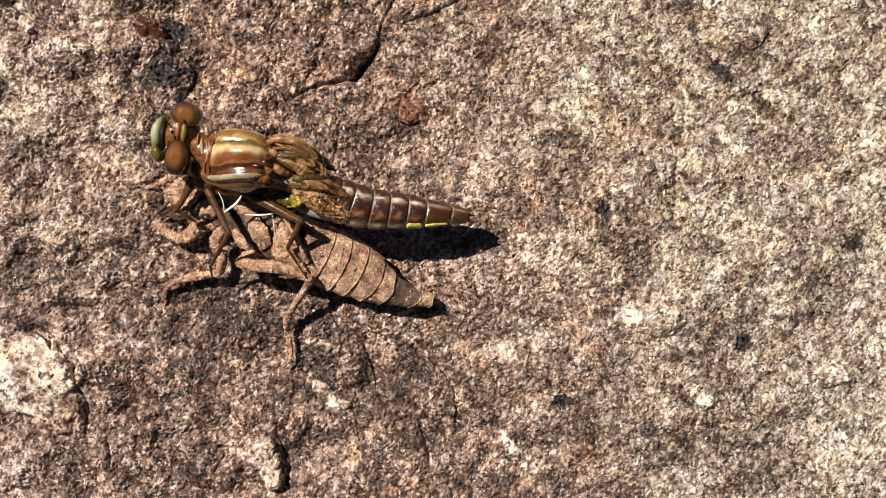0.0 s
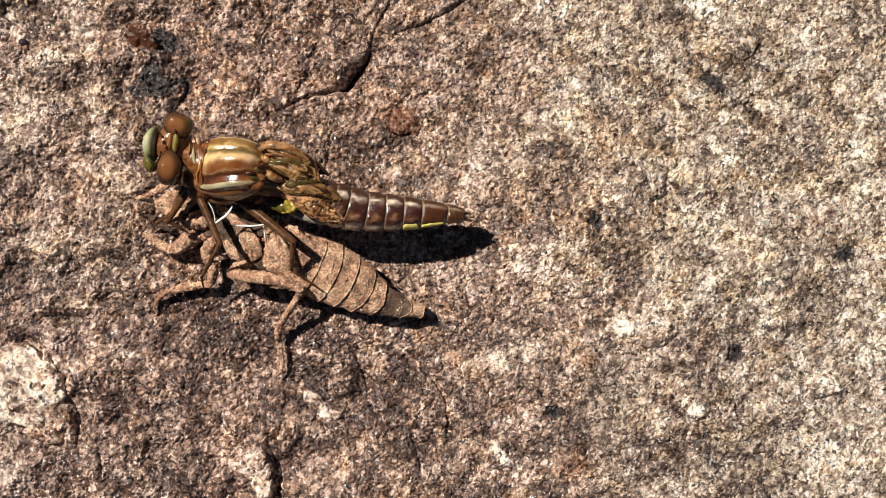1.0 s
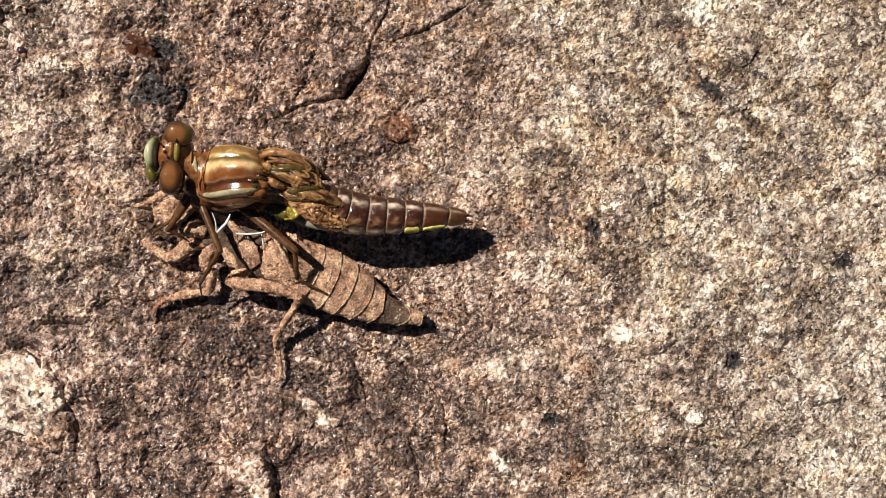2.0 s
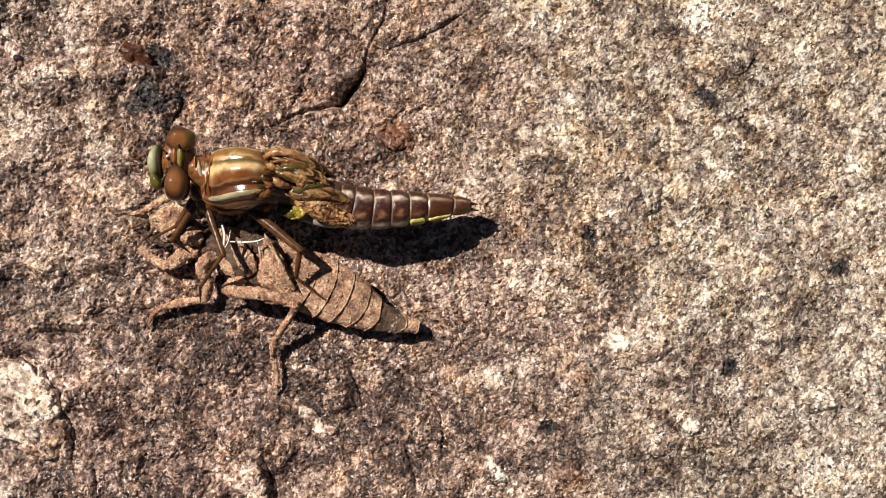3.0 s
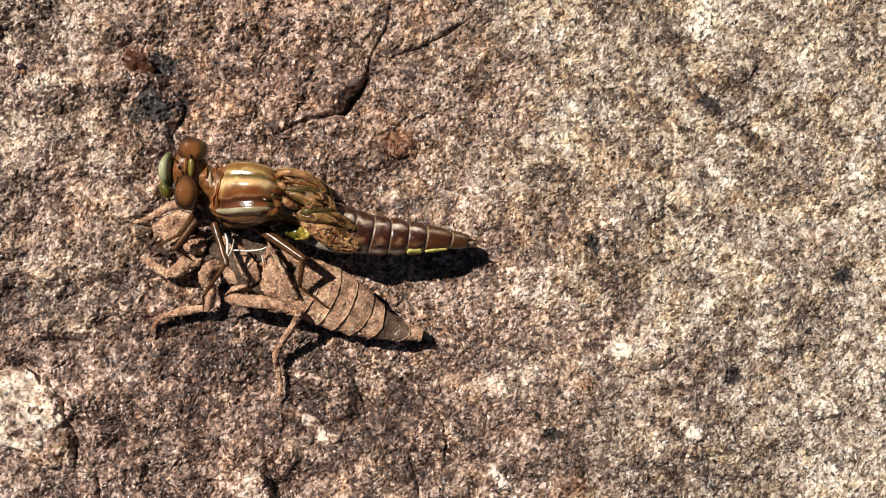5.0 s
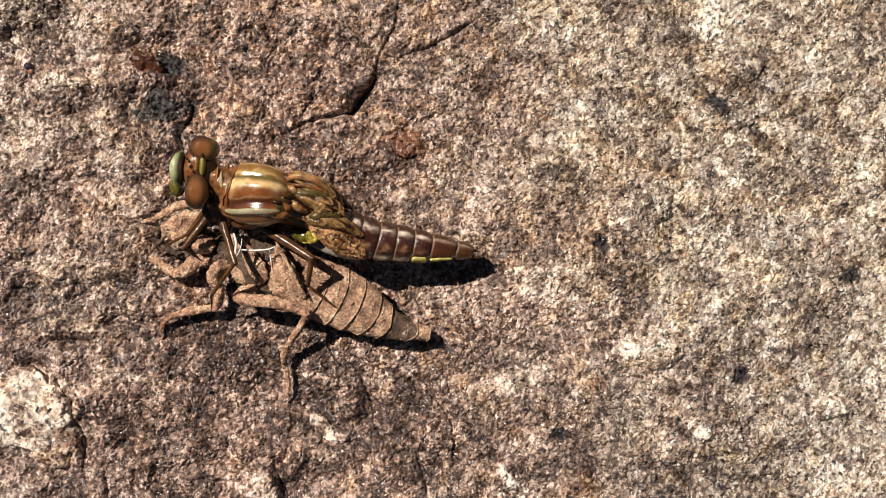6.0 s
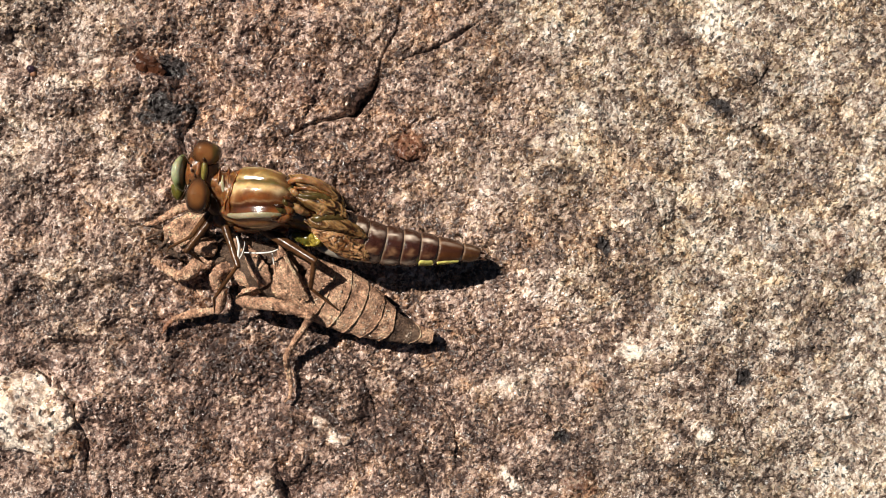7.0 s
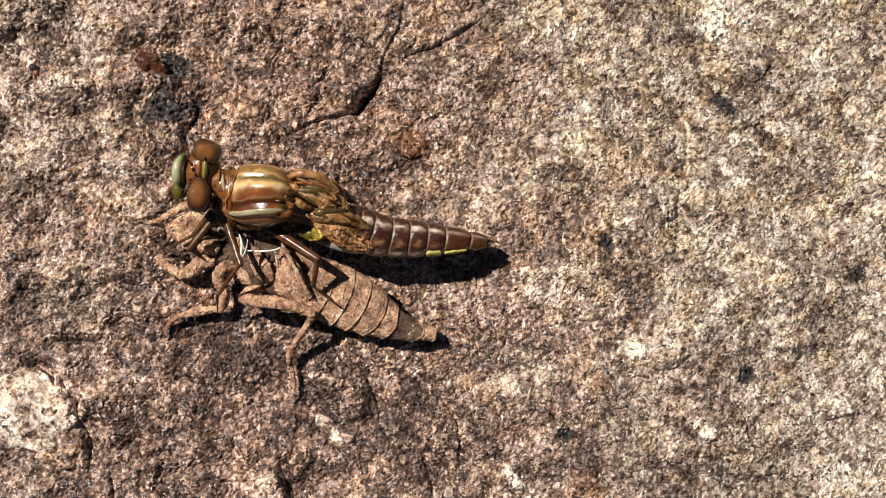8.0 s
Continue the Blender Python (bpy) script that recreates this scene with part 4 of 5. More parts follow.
    # neck rings and plates
    for x, y0, y1, w, mat in ((386, 302, 330, 1.6, TAN), (402, 300, 350, 3.2, AMBER), (410, 302, 354, 2.6, AMBER), (416, 312, 352, 1.6, TAN)):
        ym = (y0 + y1) / 2
        limb("neck_ring", dr_rows([(x + 3, y0, 7.2, w * 0.6, 0.4), (x + 1, y0 * 0.7 + y1 * 0.3, 8.1, w, 0.5), (x, ym, 8.4, w, 0.5),
                                   (x, y0 * 0.3 + y1 * 0.7, 8.2, w, 0.5), (x + 1, y1, 7.3, w * 0.6, 0.4)]), mat, thorax, 14, 34, 1.0e-4)
    limb("neck", dr_rows([(366, 318, 7.4, 16, 0.9), (380, 322, 7.5, 22, 1.1), (395, 328, 7.4, 28, 1.5), (412, 336, 7.2, 40, 2.0)]), AMBER, thorax, 28, 26, 1.6e-4)
    blob("neck_knob", dr(393, 341, 8.3), (7 * DK, 6 * DK, 0.0005), CREAM, thorax, 1.2e-4)
    limb("neck_knob", dr_rows([(393, 310, 8.4, 2, 0.2), (392, 322, 8.8, 3.5, 0.3), (394, 335, 8.6, 3.5, 0.3), (397, 342, 8.2, 2, 0.2)]), CREAM, thorax, 10, 12, 1.2e-4)
    for x, y, z, rx, ry in ((388, 362, 6.2, 24, 22), (396, 384, 5.8, 26, 20), (440, 398, 5.4, 34, 14), (480, 404, 5.2, 30, 13)):
        blob("coxa", dr(x, y, z), (rx * DK, ry * DK, 0.0011), AMBER, thorax, 8e-5, 1200)
    blob("shoulder", dr(406, 364, 7.6), (14 * DK, 9 * DK, 0.0007), AMBER, thorax, 5e-5)
    # creased plates at the wing roots
    rs = random.Random(3)
    for k in range(24):
        f, a = rs.uniform(0.62, 0.75), 26 + 4.8 * k + rs.uniform(-4, 4)
        c = tb.at(f, a, rs.uniform(-2e-5, 8e-5))
        d = (tb.at(f + 0.03, a + rs.uniform(-6, 6)) - tb.at(f - 0.03, a)).normalized()
        e = (tb.at(f, a + 4) - tb.at(f, a - 4)).normalized()
        l, w = rs.uniform(9, 17) * DK, rs.uniform(3.5, 7) * DK
        tip = Vector((0, 0, -1.2e-4))
        pts = [c - d * l + tip, c - d * l * 0.3 + e * w, c + d * l * 0.5 + e * w * rs.uniform(0.3, 0.8), c + d * l + tip, c + d * l * 0.4 - e * w * 0.8, c - d * l * 0.4 - e * w]
        shard("wing_root", pts, 3e-4, rs.uniform(1.2e-4, 3e-4), rs.choice((AMBER, TAN, AMBER, TAN, AMBER_DARK, WING_OLIVE)), thorax, 9e-5)
    blob("wing_root", tb.at(0.66, 124, -1e-4), (20 * DK, 9 * DK, 0.0006), AMBER, thorax, 1.2e-4, 1400, turn=6)
    blob("wing_root", tb.at(0.68, 100, -2e-4), (13 * DK, 7 * DK, 0.0005), AMBER, thorax, 1.8e-4, 1400, turn=-30)
    limb("side_spot", dr_rows([(518, 415, 6.0, 5, 0.5), (535, 420, 6.2, 11, 0.5), (552, 426, 6.3, 11, 0.5), (570, 432, 6.0, 6, 0.3)]), MOSS_GREEN, thorax, 18, 24, 1.5e-4, "mossy green side spot")
    blob("side_spot", dr(556, 422, 6.5), (15 * DK, 11 * DK, 0.0005), SIDE_YELLOW, thorax, 2.2e-4, 2200, turn=-25, label="mottled yellow side spot")
    limb("side_spot", dr_rows([(540, 434, 6.5, 2, 0.12), (553, 433, 6.9, 3, 0.18), (563, 427, 7.0, 4, 0.2), (566, 417, 6.9, 2.5, 0.14)]), SIDE_YELLOW, thorax, 14, 24, 6e-5, "yellow side spot")
    limb("side_plate", dr_rows([(545, 425, 5.6, 8, 0.6), (590, 446, 5.4, 9, 0.6), (640, 458, 5.0, 6, 0.4)]), GREY_CUTICLE, thorax, 14, 20)

    # crumpled wings: ridged sacks
    def wing(rows, mat, folds, depth, seed, long=1.0, beads=0.6, light=(0.30, 0.165, 0.065), deep=(0.095, 0.050, 0.016)):
        b = Body(dr_rows(rows), 90)
        vs, cols = [], []
        n, m = 140, 120
        for i in range(n):
            f = i / (n - 1)
            for j in range(m):
                a = 360 * j / m
                v = b.at(f, a)
                along, cross = (0.86 * v.x - 0.5 * v.y) * folds, (0.86 * v.y + 0.5 * v.x) * folds
                q = Vector((along * long + seed, cross, v.z * folds))
                q += 0.9 * noise.noise_vector(q * 0.6)
                d = noise.voronoi(q * 1.25)[0]
                bead = 1.2 - 1.4 * d[0] ** 2 - 0.4 * math.exp(-((d[1] - d[0]) / 0.12) ** 2)
                r = Vector((along * 0.16 + seed, cross * 0.75, v.z * folds * 0.75))
                r += 0.5 * noise.noise_vector(r * 1.3)
                crease = 1 - 2.2 * abs(noise.noise(r))
                fine = noise.fractal(q * 2.3, 0.8, 2.0, 3)
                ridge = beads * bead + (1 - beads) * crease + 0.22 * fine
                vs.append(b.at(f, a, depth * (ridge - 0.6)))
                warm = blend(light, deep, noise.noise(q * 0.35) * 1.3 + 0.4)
                # shade painted into the creases: colour darkens as the ridge falls
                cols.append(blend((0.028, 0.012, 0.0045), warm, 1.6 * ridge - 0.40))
        fs = [(i * m + (j + 1) % m, (i + 1) * m + (j + 1) % m, (i + 1) * m + j, i * m + j) for i in range(n - 1) for j in range(m)]
        fs += [tuple(range(m)), tuple((n - 1) * m + j for j in reversed(range(m)))]
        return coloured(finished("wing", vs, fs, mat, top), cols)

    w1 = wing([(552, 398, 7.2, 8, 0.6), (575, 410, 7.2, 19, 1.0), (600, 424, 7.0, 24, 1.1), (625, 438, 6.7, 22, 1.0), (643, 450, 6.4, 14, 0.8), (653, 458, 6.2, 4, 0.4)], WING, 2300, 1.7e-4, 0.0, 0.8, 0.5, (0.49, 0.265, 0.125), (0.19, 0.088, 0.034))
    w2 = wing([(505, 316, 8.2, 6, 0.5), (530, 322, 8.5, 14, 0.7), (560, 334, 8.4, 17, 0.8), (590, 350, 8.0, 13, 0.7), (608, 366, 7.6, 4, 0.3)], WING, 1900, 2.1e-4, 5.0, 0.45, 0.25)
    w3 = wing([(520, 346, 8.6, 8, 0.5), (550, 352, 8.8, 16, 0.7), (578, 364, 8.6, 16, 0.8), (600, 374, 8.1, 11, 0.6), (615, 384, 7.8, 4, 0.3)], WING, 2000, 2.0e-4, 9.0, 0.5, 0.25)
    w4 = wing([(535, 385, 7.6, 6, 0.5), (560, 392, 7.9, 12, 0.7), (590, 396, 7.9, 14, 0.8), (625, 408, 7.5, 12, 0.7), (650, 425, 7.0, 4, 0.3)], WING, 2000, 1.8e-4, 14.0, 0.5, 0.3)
    for w, rows, mat, rough in (
            (w4, [(546, 394, 7.9, 3, 0.2), (556, 387, 8.3, 6.5, 0.35), (574, 383, 8.5, 8, 0.42), (592, 382, 8.4, 6.5, 0.38), (605, 388, 8.1, 4, 0.3), (614, 399, 7.8, 1.5, 0.12)], WING_OLIVE, 5e-5),
            (w3, [(522, 344, 8.9, 4, 0.3), (545, 347, 9.2, 6.5, 0.4), (566, 347, 9.1, 6.5, 0.4), (584, 352, 8.9, 3, 0.2)], WING_OLIVE, 6e-5),
            (w2, [(510, 322, 8.9, 4, 0.25), (526, 316, 9.2, 6, 0.35), (548, 319, 9.3, 6.5, 0.36), (570, 330, 9.1, 5.5, 0.35), (590, 344, 8.6, 2, 0.2)], TAN, 8e-5),
            (w2, [(520, 332, 8.8, 3, 0.2), (550, 334, 9.1, 4, 0.25), (578, 344, 8.8, 3.5, 0.25), (594, 358, 8.1, 2, 0.2)], AMBER, 1.2e-4),
            (w3, [(508, 336, 8.8, 4, 0.25), (520, 340, 9.1, 6, 0.32), (530, 348, 9.0, 3, 0.2)], TAN, 1e-4),
            (w3, [(505, 362, 8.6, 5, 0.3), (520, 366, 8.9, 9, 0.4), (536, 374, 8.8, 7, 0.35), (548, 380, 8.4, 2, 0.2)], TAN, 1.2e-4),
            (w4, [(596, 398, 8.0, 4, 0.25), (612, 404, 8.0, 7, 0.34), (622, 412, 7.7, 3, 0.2)], TAN, 1.2e-4),
            (w3, [(558, 362, 8.8, 4, 0.25), (566, 376, 8.8, 6, 0.3), (580, 384, 8.5, 3, 0.2)], TAN, 1.4e-4)):
        limb("leading_edge" if mat is WING_OLIVE else "fold", dr_rows(rows), mat, w, 18, 40, rough)
    # dark strip added where the wing's shadow falls
    limb("wing_tip", dr_rows([(578, 346, 7.4, 9, 0.6), (598, 354, 7.2, 11, 0.6), (614, 364, 6.8, 7, 0.4), (627, 373, 6.4, 2, 0.15)]), AMBER_DARK, w2, 16, 24, 1e-4, "dark strip standing in for wing shadow")
    rs = random.Random(11)
    spans = ((w1, (560, 402), (646, 454), 18, 8.2, 7.0), (w2, (508, 314), (600, 358), 12, 9.1, 8.3), (w3, (522, 348), (608, 380), 12, 9.3, 8.3), (w4, (540, 386), (640, 416), 9, 8.5, 7.8))
    for w, (xa, ya), (xb, yb), half, za, zb in spans:
        for k in range(3 if w is w1 else 9):
            off, mid, half_long = rs.uniform(-half, half), rs.uniform(0.15, 0.85), rs.uniform(0.14, 0.26)
            wide, bend = rs.uniform(2.5, 5.0), rs.uniform(-4, 4)
            pts = []
            for u, side in ((-1, 0), (-0.45, 1), (0.35, 0.8), (1, 0), (0.4, -0.9), (-0.4, -0.8)):
                q = mid + half_long * u
                swell = max(0.0, 1 - (2 * abs(q - 0.5)) ** 2)
                o = off * swell + side * wide + bend * u * u
                z = za + (zb - za) * q - 0.12 - 0.8 * (off / half) ** 2 * swell - 0.35 * (1 - swell) - 0.15 * abs(u)
                pts.append(dr(xa + (xb - xa) * q + 0.5 * o, ya + (yb - ya) * q - 0.85 * o, z))
            shard("fold", pts, 2.5e-4, rs.uniform(1.2e-4, 2.6e-4), rs.choice((AMBER_DARK, WING_OLIVE, TAN, AMBER, WING_OLIVE)), w, 7e-5)

    # abdomen
    ab = Body(dr_rows([(585, 400, 6.2, 34, 1.7), (625, 418, 5.7, 38, 1.8), (650, 427, 5.4, 37, 1.8), (683, 434, 5.1, 35, 1.7), (714, 438, 4.9, 33, 1.6),
                       (746, 441, 4.7, 29, 1.4), (777, 444, 4.5, 25, 1.25), (819, 447, 4.2, 17, 0.9), (850, 451, 4.1, 11, 0.55)]), 80)
    xs = ab.c[:, 0] / DK + 470
    frac = lambda x: float(np.interp(x, xs, np.linspace(0, 1, 80)))
    cuts = [frac(x) for x in (580, 612, 639, 674, 707, 739, 771, 817, 850)]
    abdomen = None
    for i, (a, b) in enumerate(zip(cuts, cuts[1:])):
        along, around = 20, 72
        vs = []
        for p in range(along):
            u = p / (along - 1)
            belly = 2.2e-4 * math.sin(math.pi * u) ** 0.4 - 1.2e-4
            for q in range(around):
                ang = 360 * q / around
                v = ab.at(a + (b - a) * u + 0.012 * math.cos(radians(ang - 60)) ** 2, ang, belly)
                vs.append(ab.at(a + (b - a) * u + 0.012 * math.cos(radians(ang - 60)) ** 2, ang, belly + 3.5e-5 * noise.fractal(v * 2200, 0.8, 2.0, 3)))
        fs = [(p * around + (q + 1) % around, (p + 1) * around + (q + 1) % around, (p + 1) * around + q, p * around + q)
              for p in range(along - 1) for q in range(around)]
        fs += [tuple(range(around)), tuple((along - 1) * around + q for q in reversed(range(around)))]
        cols = []
        for p in range(along):
            u = p / (along - 1)
            for q in range(around):
                ang = 360 * q / around
                c = ((0.046, 0.0135, 0.0065), (0.070, 0.024, 0.007), (0.070, 0.030, 0.009))[0 if i < 6 else 1 if i < 7 else 2]
                jag = 0.26 * noise.noise(Vector((u * 3 + 9 * i, ang * 0.09, 2.0)))
                c = blend(c, (0.034, 0.012, 0.009), bell(ang, 85, 14) * 0.6)
                c = blend(c, (0.030, 0.012, 0.005), bell(ang, 28, 14) * 0.8)
                # whitish highlight painted along the upper front of each segment
                c = blend(c, (0.62, 0.52, 0.43), bell(ang + 35 * jag, 54 + 5 * u, 7) * bell(u, 0.34, 0.46 + 0.6 * jag) * (1.0 if i < 6 else 0.35))
                c = blend(c, (0.13, 0.066, 0.038), bell(ang, 60, 5) * 0.35)
                if i < 6:
                    c = blend(c, (0.32, 0.175, 0.095), bell(ang + 80 * jag, 111, 10) * (1.0 - 0.12 * i) * bell(u, 0.45 + jag, 0.24) * (i > 0))
                    c = blend(c, (0.016, 0.006, 0.004), bell(ang + 50 * jag, 126, 8) * bell(u, 0.6 + jag, 0.35))
                    c = blend(c, (0.46, 0.37, 0.28), bell(ang + 40 * jag, 146, 9) * bell(u, 0.5, 0.4) * (0.9 if i > 1 else 0.3))
                c = blend(c, (0.34, 0.23, 0.15), bell(u, 0.0, 0.05) * (20 < ang < 180) * 0.7)
                c = blend(c, (0.012, 0.005, 0.004), bell(u, 0.97, 0.06) * 0.9)
                cols.append(c)
        if i == 0:
            abdomen = coloured(finished("abdomen", vs, fs, TERGITE, top), cols)
            continue
        coloured(finished("segment", vs, fs, TERGITE, abdomen), cols)
        if i in (5, 6):
            vs, fs = ab.patch(a + 0.004, b - 0.010, 124 if i == 5 else 130, 176 if i == 5 else 164, 2.0e-4, 20, 12, 0.3 if i == 5 else 0.7)
            finished("yellow_spot", vs, fs, YELLOW, abdomen, "bright yellow flank spot")
    for dy in (-4, 5):
        limb("tail_clasp", dr_rows([(842, 450 + dy, 4.1, 4, 0.25), (854, 453 + dy * 1.2, 4.1, 2.5, 0.18), (862, 455 + dy * 1.2, 4.0, 0.8, 0.06)]), SEGMENT, abdomen, 10, 10)

    # head, with its own space at the neck
    def hd(x, y, z):
        return tuple(Vector(dr(x, y, z)) - Vector(dr(385, 325, 7.4)))

    head = blob("head", hd(356, 302, 7.6), (30 * DK, 52 * DK, 0.0015), AMBER_DARK, top, 4e-5, turn=-8)

    def flat(v):
        return v / (abs(v.x) ** 2.8 + abs(v.y) ** 2.8 + abs(v.z) ** 2.8) ** (1 / 2.8)

    def tear(v):
        v = flat(v)
        k = 1 - 0.55 * max(0, v.y) ** 1.6
        return Vector((v.x * k, v.y * 1.08, v.z * (1 - 0.3 * max(0, v.y))))

    def tear_back(v):
        v = flat(v)
        k = 1 - 0.35 * max(0, -v.y) ** 1.5
        return Vector((v.x * k, v.y, v.z * k))

    def eye(x, y, z, size, turn, shape, back):
        c = Vector(hd(x, y, z))
        ob = blob("eye", c, (size[0] * DK, size[1] * DK, size[2] / 1000), EYE_SKIN, head, turn=turn, drop=shape, n=36, m=48, label="smooth chestnut brown compound eye")
        cols = []
        for v in ob.data.vertices:
            d = v.co - c
            # painted shading: lighter on top, dark towards the rim and underneath
            up = 0.95 - math.hypot(d.x / size[0], d.y / size[1]) / DK + 0.6 * min(0.0, d.z * 1000 / size[2])
            k = blend((0.020, 0.008, 0.0035), (0.150, 0.060, 0.018), up * 2.0)
            cols.append(blend(k, (0.075, 0.048, 0.012), (d.x / (size[0] * DK) - back) * 5))
        coloured(ob, cols)

    eye(350, 343, 8.4, (21, 31, 1.35), -6, tear, 0.72)
    eye(364, 271, 8.3, (25, 23, 1.3), -22, tear_back, 0.50)
    bent = lambda v: Vector((v.x + 0.60 * v.y * v.y, v.y, v.z))
    face = blob("face", hd(314, 304, 8.0), (12.5 * DK, 33 * DK, 0.0015), FACE_GREEN, head, 2e-5, turn=-4, n=36, m=44, drop=bent, label="glossy pale green face")
    cols = []
    for v in face.data.vertices:
        x, y = (v.co.x - hd(314, 304, 8)[0]) / DK, -(v.co.y - hd(314, 304, 8)[1]) / DK
        # cream highlight painted at the face's middle, greener towards the ends
        c = blend((0.33, 0.35, 0.22), (0.085, 0.12, 0.018), (abs(y + 4) - 8) / 20)
        c = blend(c, (0.085, 0.10, 0.035), (x - 5) / 10)
        cols.append(blend(c, (0.025, 0.016, 0.008), bell(x, 4, 3.5) * bell(y, 22, 3.5)))
    coloured(face, cols)
    blob("upper_lip", hd(314, 336, 7.0), (13 * DK, 18 * DK, 0.0010), MOSS_GREEN, head, 3e-5, turn=12)
    blob("brow", hd(345, 304, 8.1), (20 * DK, 34 * DK, 0.0010), AMBER, head, 0.8e-4, turn=-8, n=26, m=36)
    blob("crown_plate", hd(350, 298, 8.8), (6 * DK, 17 * DK, 0.0005), AMBER, head, 4e-5, turn=-6)
    blob("occiput", hd(361, 298, 8.6), (7 * DK, 25 * DK, 0.0007), OLIVE, head, 3e-5, turn=-6, label="yellow-green bar between the eyes")
    for x, y, z, r in ((359, 280, 9.45, 4.0), (336, 291, 9.0, 3.2), (338, 300, 9.15, 3.6), (343, 309, 9.1, 3.4), (334, 318, 8.9, 3.0), (341, 321, 8.9, 3.2)):
        blob("ocellus", hd(x, y, z), (r * 0.75 * DK, r * 0.9 * DK, 0.0002), AMBER_DARK, head, 2e-5, n=10, m=12)
    for rows in ([(333, 288, 8.9, 1.3, 0.08), (324, 278, 9.2, 0.9, 0.05), (312, 270, 9.1, 0.4, 0.03)], [(333, 322, 8.8, 1.3, 0.08), (324, 340, 9.0, 0.9, 0.05), (316, 352, 8.8, 0.4, 0.03)]):
        limb("antenna", [(*hd(x, y, z), w * DK, h / 1000) for x, y, z, w, h in rows], AMBER_DARK, head, 7, 9)
    return top, head, abdomen


FLY, HEAD, ABDOMEN = dragonfly()

# seconds, place in mm, heading, head's turn, abdomen's slide along and across in grid units
BODY = [
    (0.0, -18.97, 8.57, 1.5, -3.8, 8.4, 7.3), (0.5, -18.96, 8.74, 3.3, -4.5, 11.1, 8.8), (1.0, -18.81, 8.88, 3.9, -5.1, 10.5, 7.8),
    (1.5, -18.69, 8.73, 3.8, -3.8, 8.7, 7.0), (3.0, -17.64, 9.54, 8.1, -3.1, 5.3, 3.6), (3.5, -17.28, 9.31, 4.9, -2.2, 0.8, 3.5),
    (4.0, -17.14, 8.98, 3.3, -2.1, 1.5, 2.2), (4.5, -17.15, 8.96, 3.1, -0.6, -0.7, -0.4), (6.0, -16.96, 8.66, -1.2, 2.5, -6.6, -5.5),
    (6.5, -17.22, 8.66, 2.0, -1.9, 3.6, -0.9), (7.0, -17.05, 8.57, 0.0, 0.0, 0.0, 0.0), (7.5, -16.96, 8.49, -1.2, 0.3, 0.7, -1.2),
    (8.0, -17.18, 8.72, 2.6, -2.5, 6.1, 2.4),
]


# seconds, how high the body is held over its usual height in mm, how far the tail is raised in degrees
STANCE = [(0.0, 0.8, 1.1), (1.5, 0.8, 1.2), (3.0, 0.8, 2.0), (3.5, 0.7, 1.3), (4.0, 0.45, 0.5), (4.5, 0.3, 0.0), (6.0, 0.1, -0.5), (6.5, 0.0, -0.8), (7.0, 0.1, -0.3), (8.0, 0.2, 0.3)]


def body_pose(row):
    t, x, y, h = row[:4]
    lift, pitch = (float(np.interp(t, [r[0] for r in STANCE], [r[k] for r in STANCE])) for k in (1, 2))
    cx, cy = (float(np.interp(t, [r[0] for r in PATH], [r[k] for r in PATH])) for k in (1, 2))
    k = 1 - lift / 1000 / (EYE - 0.0058)
    return pose((cx + (x - cx) * k) / 1000, (cy + (y - cy) * k) / 1000, 0.0058 + lift / 1000, 0, -pitch, h)


def leg_pose(a, b):
    """A limb's space: its origin at a, its x axis towards b."""
    x = (Vector(b) - Vector(a)).normalized()
    y = Vector((0, 0, 1)).cross(x).normalized()
    m = Matrix((x, y, x.cross(y))).transposed().to_4x4()
    m.translation = a
    return m


# each leg: root on the body; knee and foot on the ground plan, early and late; thickness
LEGS = (
    dict(root=(470, 408, 5.6), knee=[(0, 532, 392, 7.0), (0.5, 533, 399, 7.0), (1.0, 535, 408, 7.0), (1.5, 537, 414, 7.0), (3.0, 557, 394, 7.1)],
         foot=[(0, 508, 442, 5.6), (1.5, 544, 466, 5.2), (3.0, 550, 444, 5.4)], toe=(45, -38, -1.0), thick=8.3),
    dict(root=(392, 385, 6.0), knee=[(0, 405, 412, 7.0), (1.5, 406, 412, 7.0), (3.0, 421, 402, 7.2)],
         foot=[(0, 378, 462, 4.6), (3.0, 379, 462, 4.6)], toe=(-3, -26, -1.2), thick=6.5),
    dict(root=(378, 380, 6.2), knee=[(0, 312, 372, 5.6), (1.5, 314, 372, 5.6), (3.0, 331, 376, 5.8)],
         foot=[(0, 345, 392, 4.6), (3.0, 352, 392, 4.6)], toe=(8, -8, -0.6), thick=6.0),
    dict(root=(372, 370, 6.2), knee=[(0, 322, 356, 5.0), (1.5, 322, 356, 5.0), (3.0, 338, 352, 5.0)],
         foot=[(0, 300, 372, 4.4), (3.0, 300, 372, 4.4)], toe=(-8, -10, -0.8), thick=5.0),
)


def at_time(rows, t):
    r = np.array(rows, float)
    return [float(np.interp(t, r[:, 0], r[:, k])) for k in (1, 2, 3)]


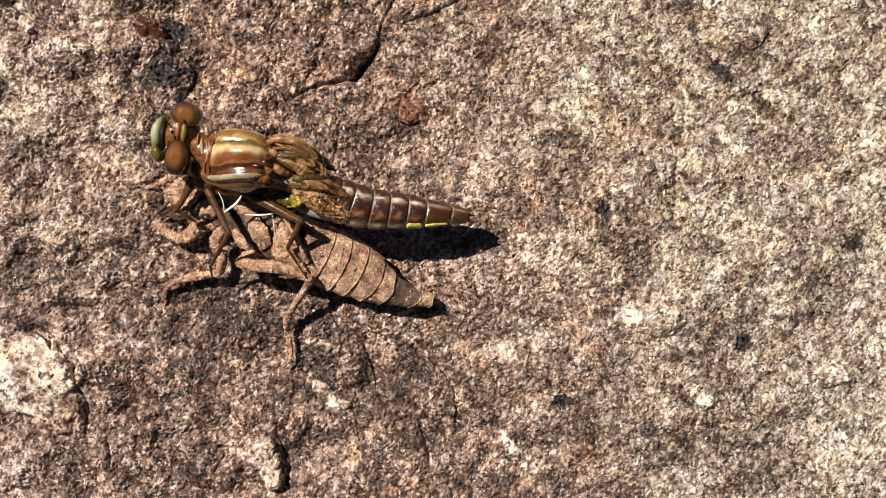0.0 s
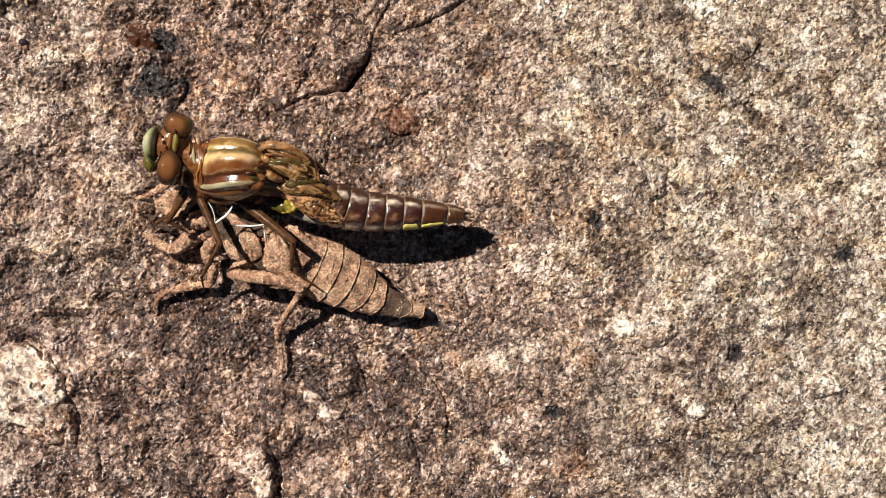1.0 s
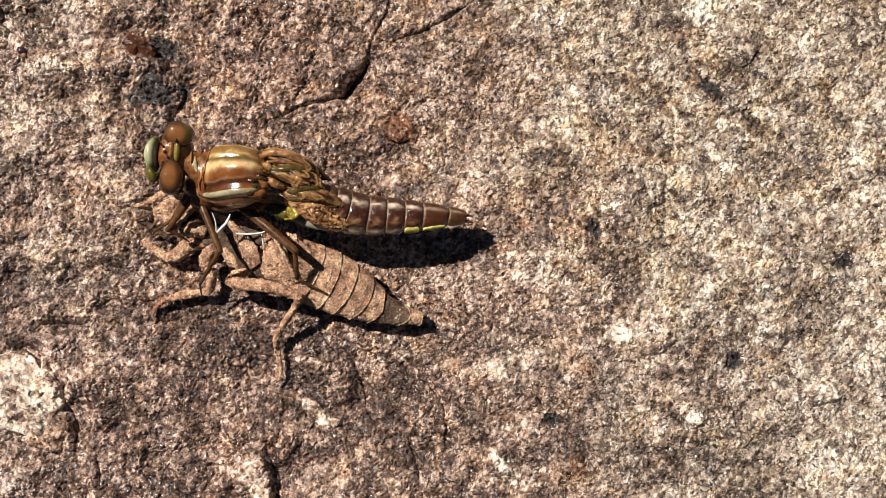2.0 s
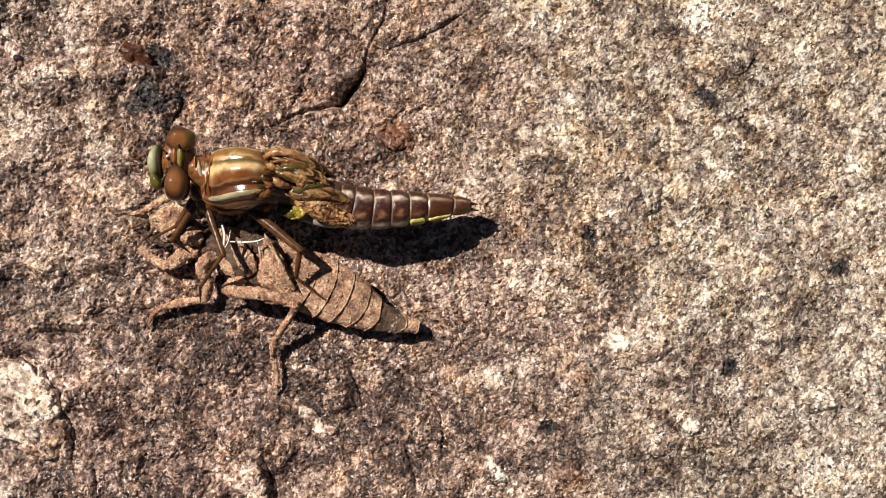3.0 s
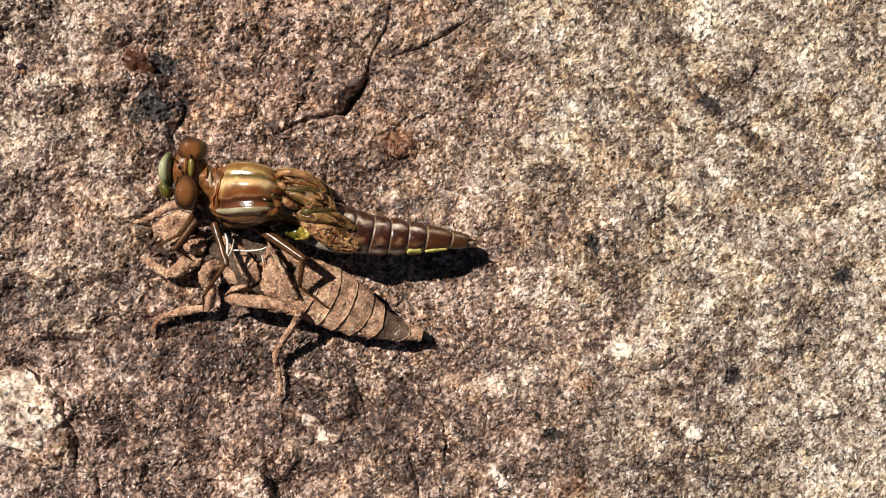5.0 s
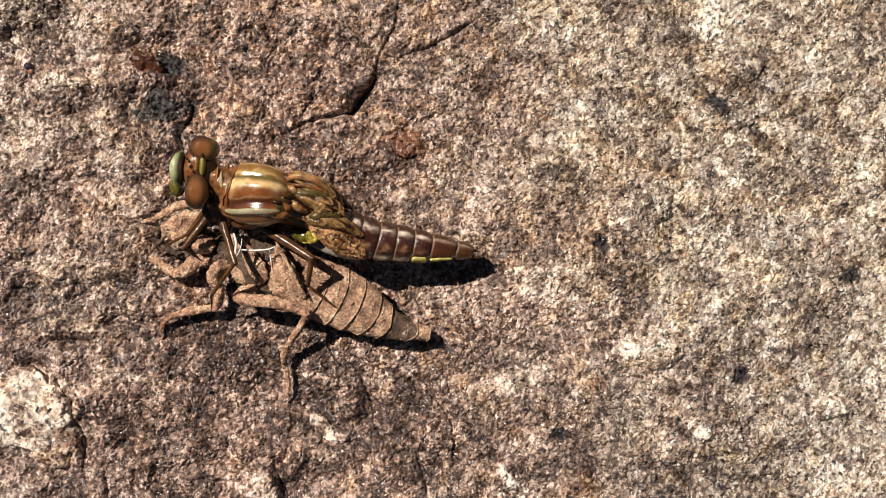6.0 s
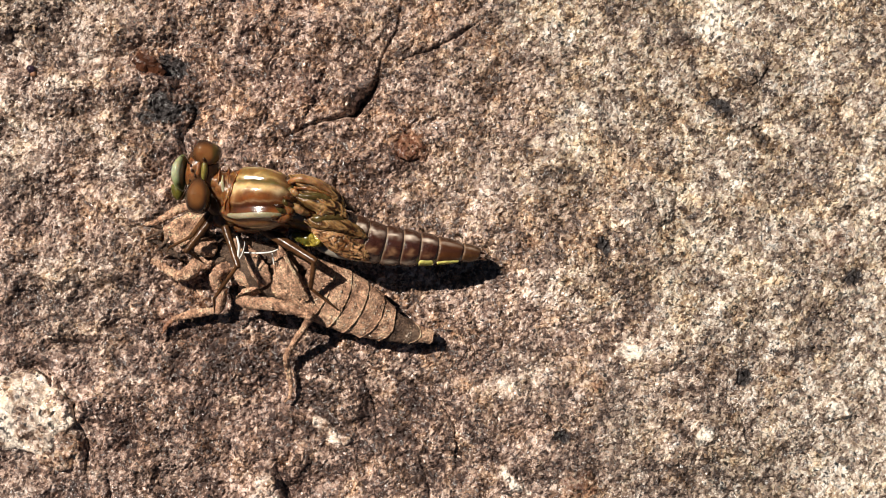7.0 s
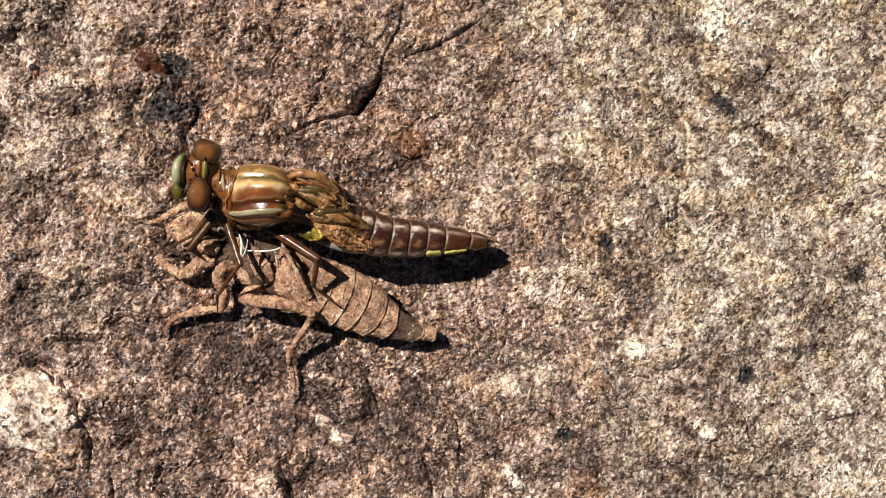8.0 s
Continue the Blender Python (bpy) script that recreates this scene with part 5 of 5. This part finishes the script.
def leg_parts():
    made = []
    for leg in LEGS:
        w = leg["thick"] * DK
        late = body_pose(BODY[10])
        root, knee, foot = late @ Vector(dr(*leg["root"])), ground_spot(*leg["knee"][-1][1:]), ground_spot(*leg["foot"][-1][1:])
        lf, lt = (root - knee).length + 0.0008, (foot - knee).length
        femur = limb("femur", [(-0.0003, 0, 0, w * 0.5, w * 0.5), (0, 0, 0, w * 0.8, w * 0.8), (lf * 0.4, 0, 0, w, w), (lf, 0, 0, w * 1.2, w * 1.2)], LEG, FLY, 14, 16, 2e-5)
        tibia = limb("tibia", [(-0.0002, 0, 0, w * 0.5, w * 0.5), (lt * 0.2, 0, 0, w * 0.6, w * 0.6), (lt, 0, 0, w * 0.45, w * 0.45)], LEG, FLY, 12, 12, 2e-5)
        tm = leg_pose(knee, foot)
        toe = tm.inverted() @ (foot + Vector(leg["toe"][:2] + (0,)) * UNIT + Vector((0, 0, leg["toe"][2] / 1000)))
        a = Vector((lt, 0, 0))
        limb("tarsus", [(*a, w * 0.36, w * 0.36), (*(a.lerp(toe, 0.5)), w * 0.26, w * 0.26), (*toe, w * 0.12, w * 0.12)], LEG, tibia, 10, 8)
        for part, length, r, n in ((femur, lf, w * 0.95, 9), (tibia, lt, w * 0.52, 9)):
            for k in range(n):
                x, side = length * (0.16 + 0.8 * k / n), 1 if k % 2 else -1
                limb("spine", [(x, side * r * 0.7, -r * 0.3, w * 0.10, w * 0.10), (x + 2e-4, side * (r + 1.6e-4), -r * 0.5, w * 0.07, w * 0.07), (x + 4e-4, side * (r + 3.4e-4), -r * 0.7, w * 0.02, w * 0.02)], LEG, part, 5, 4)
        made.append((leg, femur, tibia))
    return made


LEG_PARTS = leg_parts()


def motions():
    walk(FLY, [(r[0], body_pose(r)) for r in BODY])
    walk(HEAD, [(r[0], pose(*dr(385, 325, 7.4), 0, 0, r[4])) for r in BODY])
    walk(ABDOMEN, [(r[0], pose(r[5] * DK, -r[6] * DK, 0)) for r in BODY])
    for leg, femur, tibia in LEG_PARTS:
        fr, tr = [], []
        for row in BODY:
            b = body_pose(row)
            root = b @ Vector(dr(*leg["root"]))
            knee, foot = Vector(ground_spot(*at_time(leg["knee"], row[0]))), Vector(ground_spot(*at_time(leg["foot"], row[0])))
            fr.append((row[0], b.inverted() @ leg_pose(knee, root)))
            tr.append((row[0], b.inverted() @ leg_pose(knee, foot)))
        walk(femur, fr)
        walk(tibia, tr)
    a, b = ground_spot(397, 376, 6.6), ground_spot(421, 394, 6.8)
    walk(LINING, [(0.0, pose(*a)), (1.7, pose(*a)), (2.8, pose(*b)), (8.0, pose(*b))])
    for strand, early, late in zip(STRANDS, (38, 100), (86, 62)):
        walk(strand, [(0.0, pose(0, 0, 0, 0, 0, early)), (1.7, pose(0, 0, 0, 0, 0, early)), (2.8, pose(0, 0, 0, 0, 0, late)), (8.0, pose(0, 0, 0, 0, 0, late))])


motions()
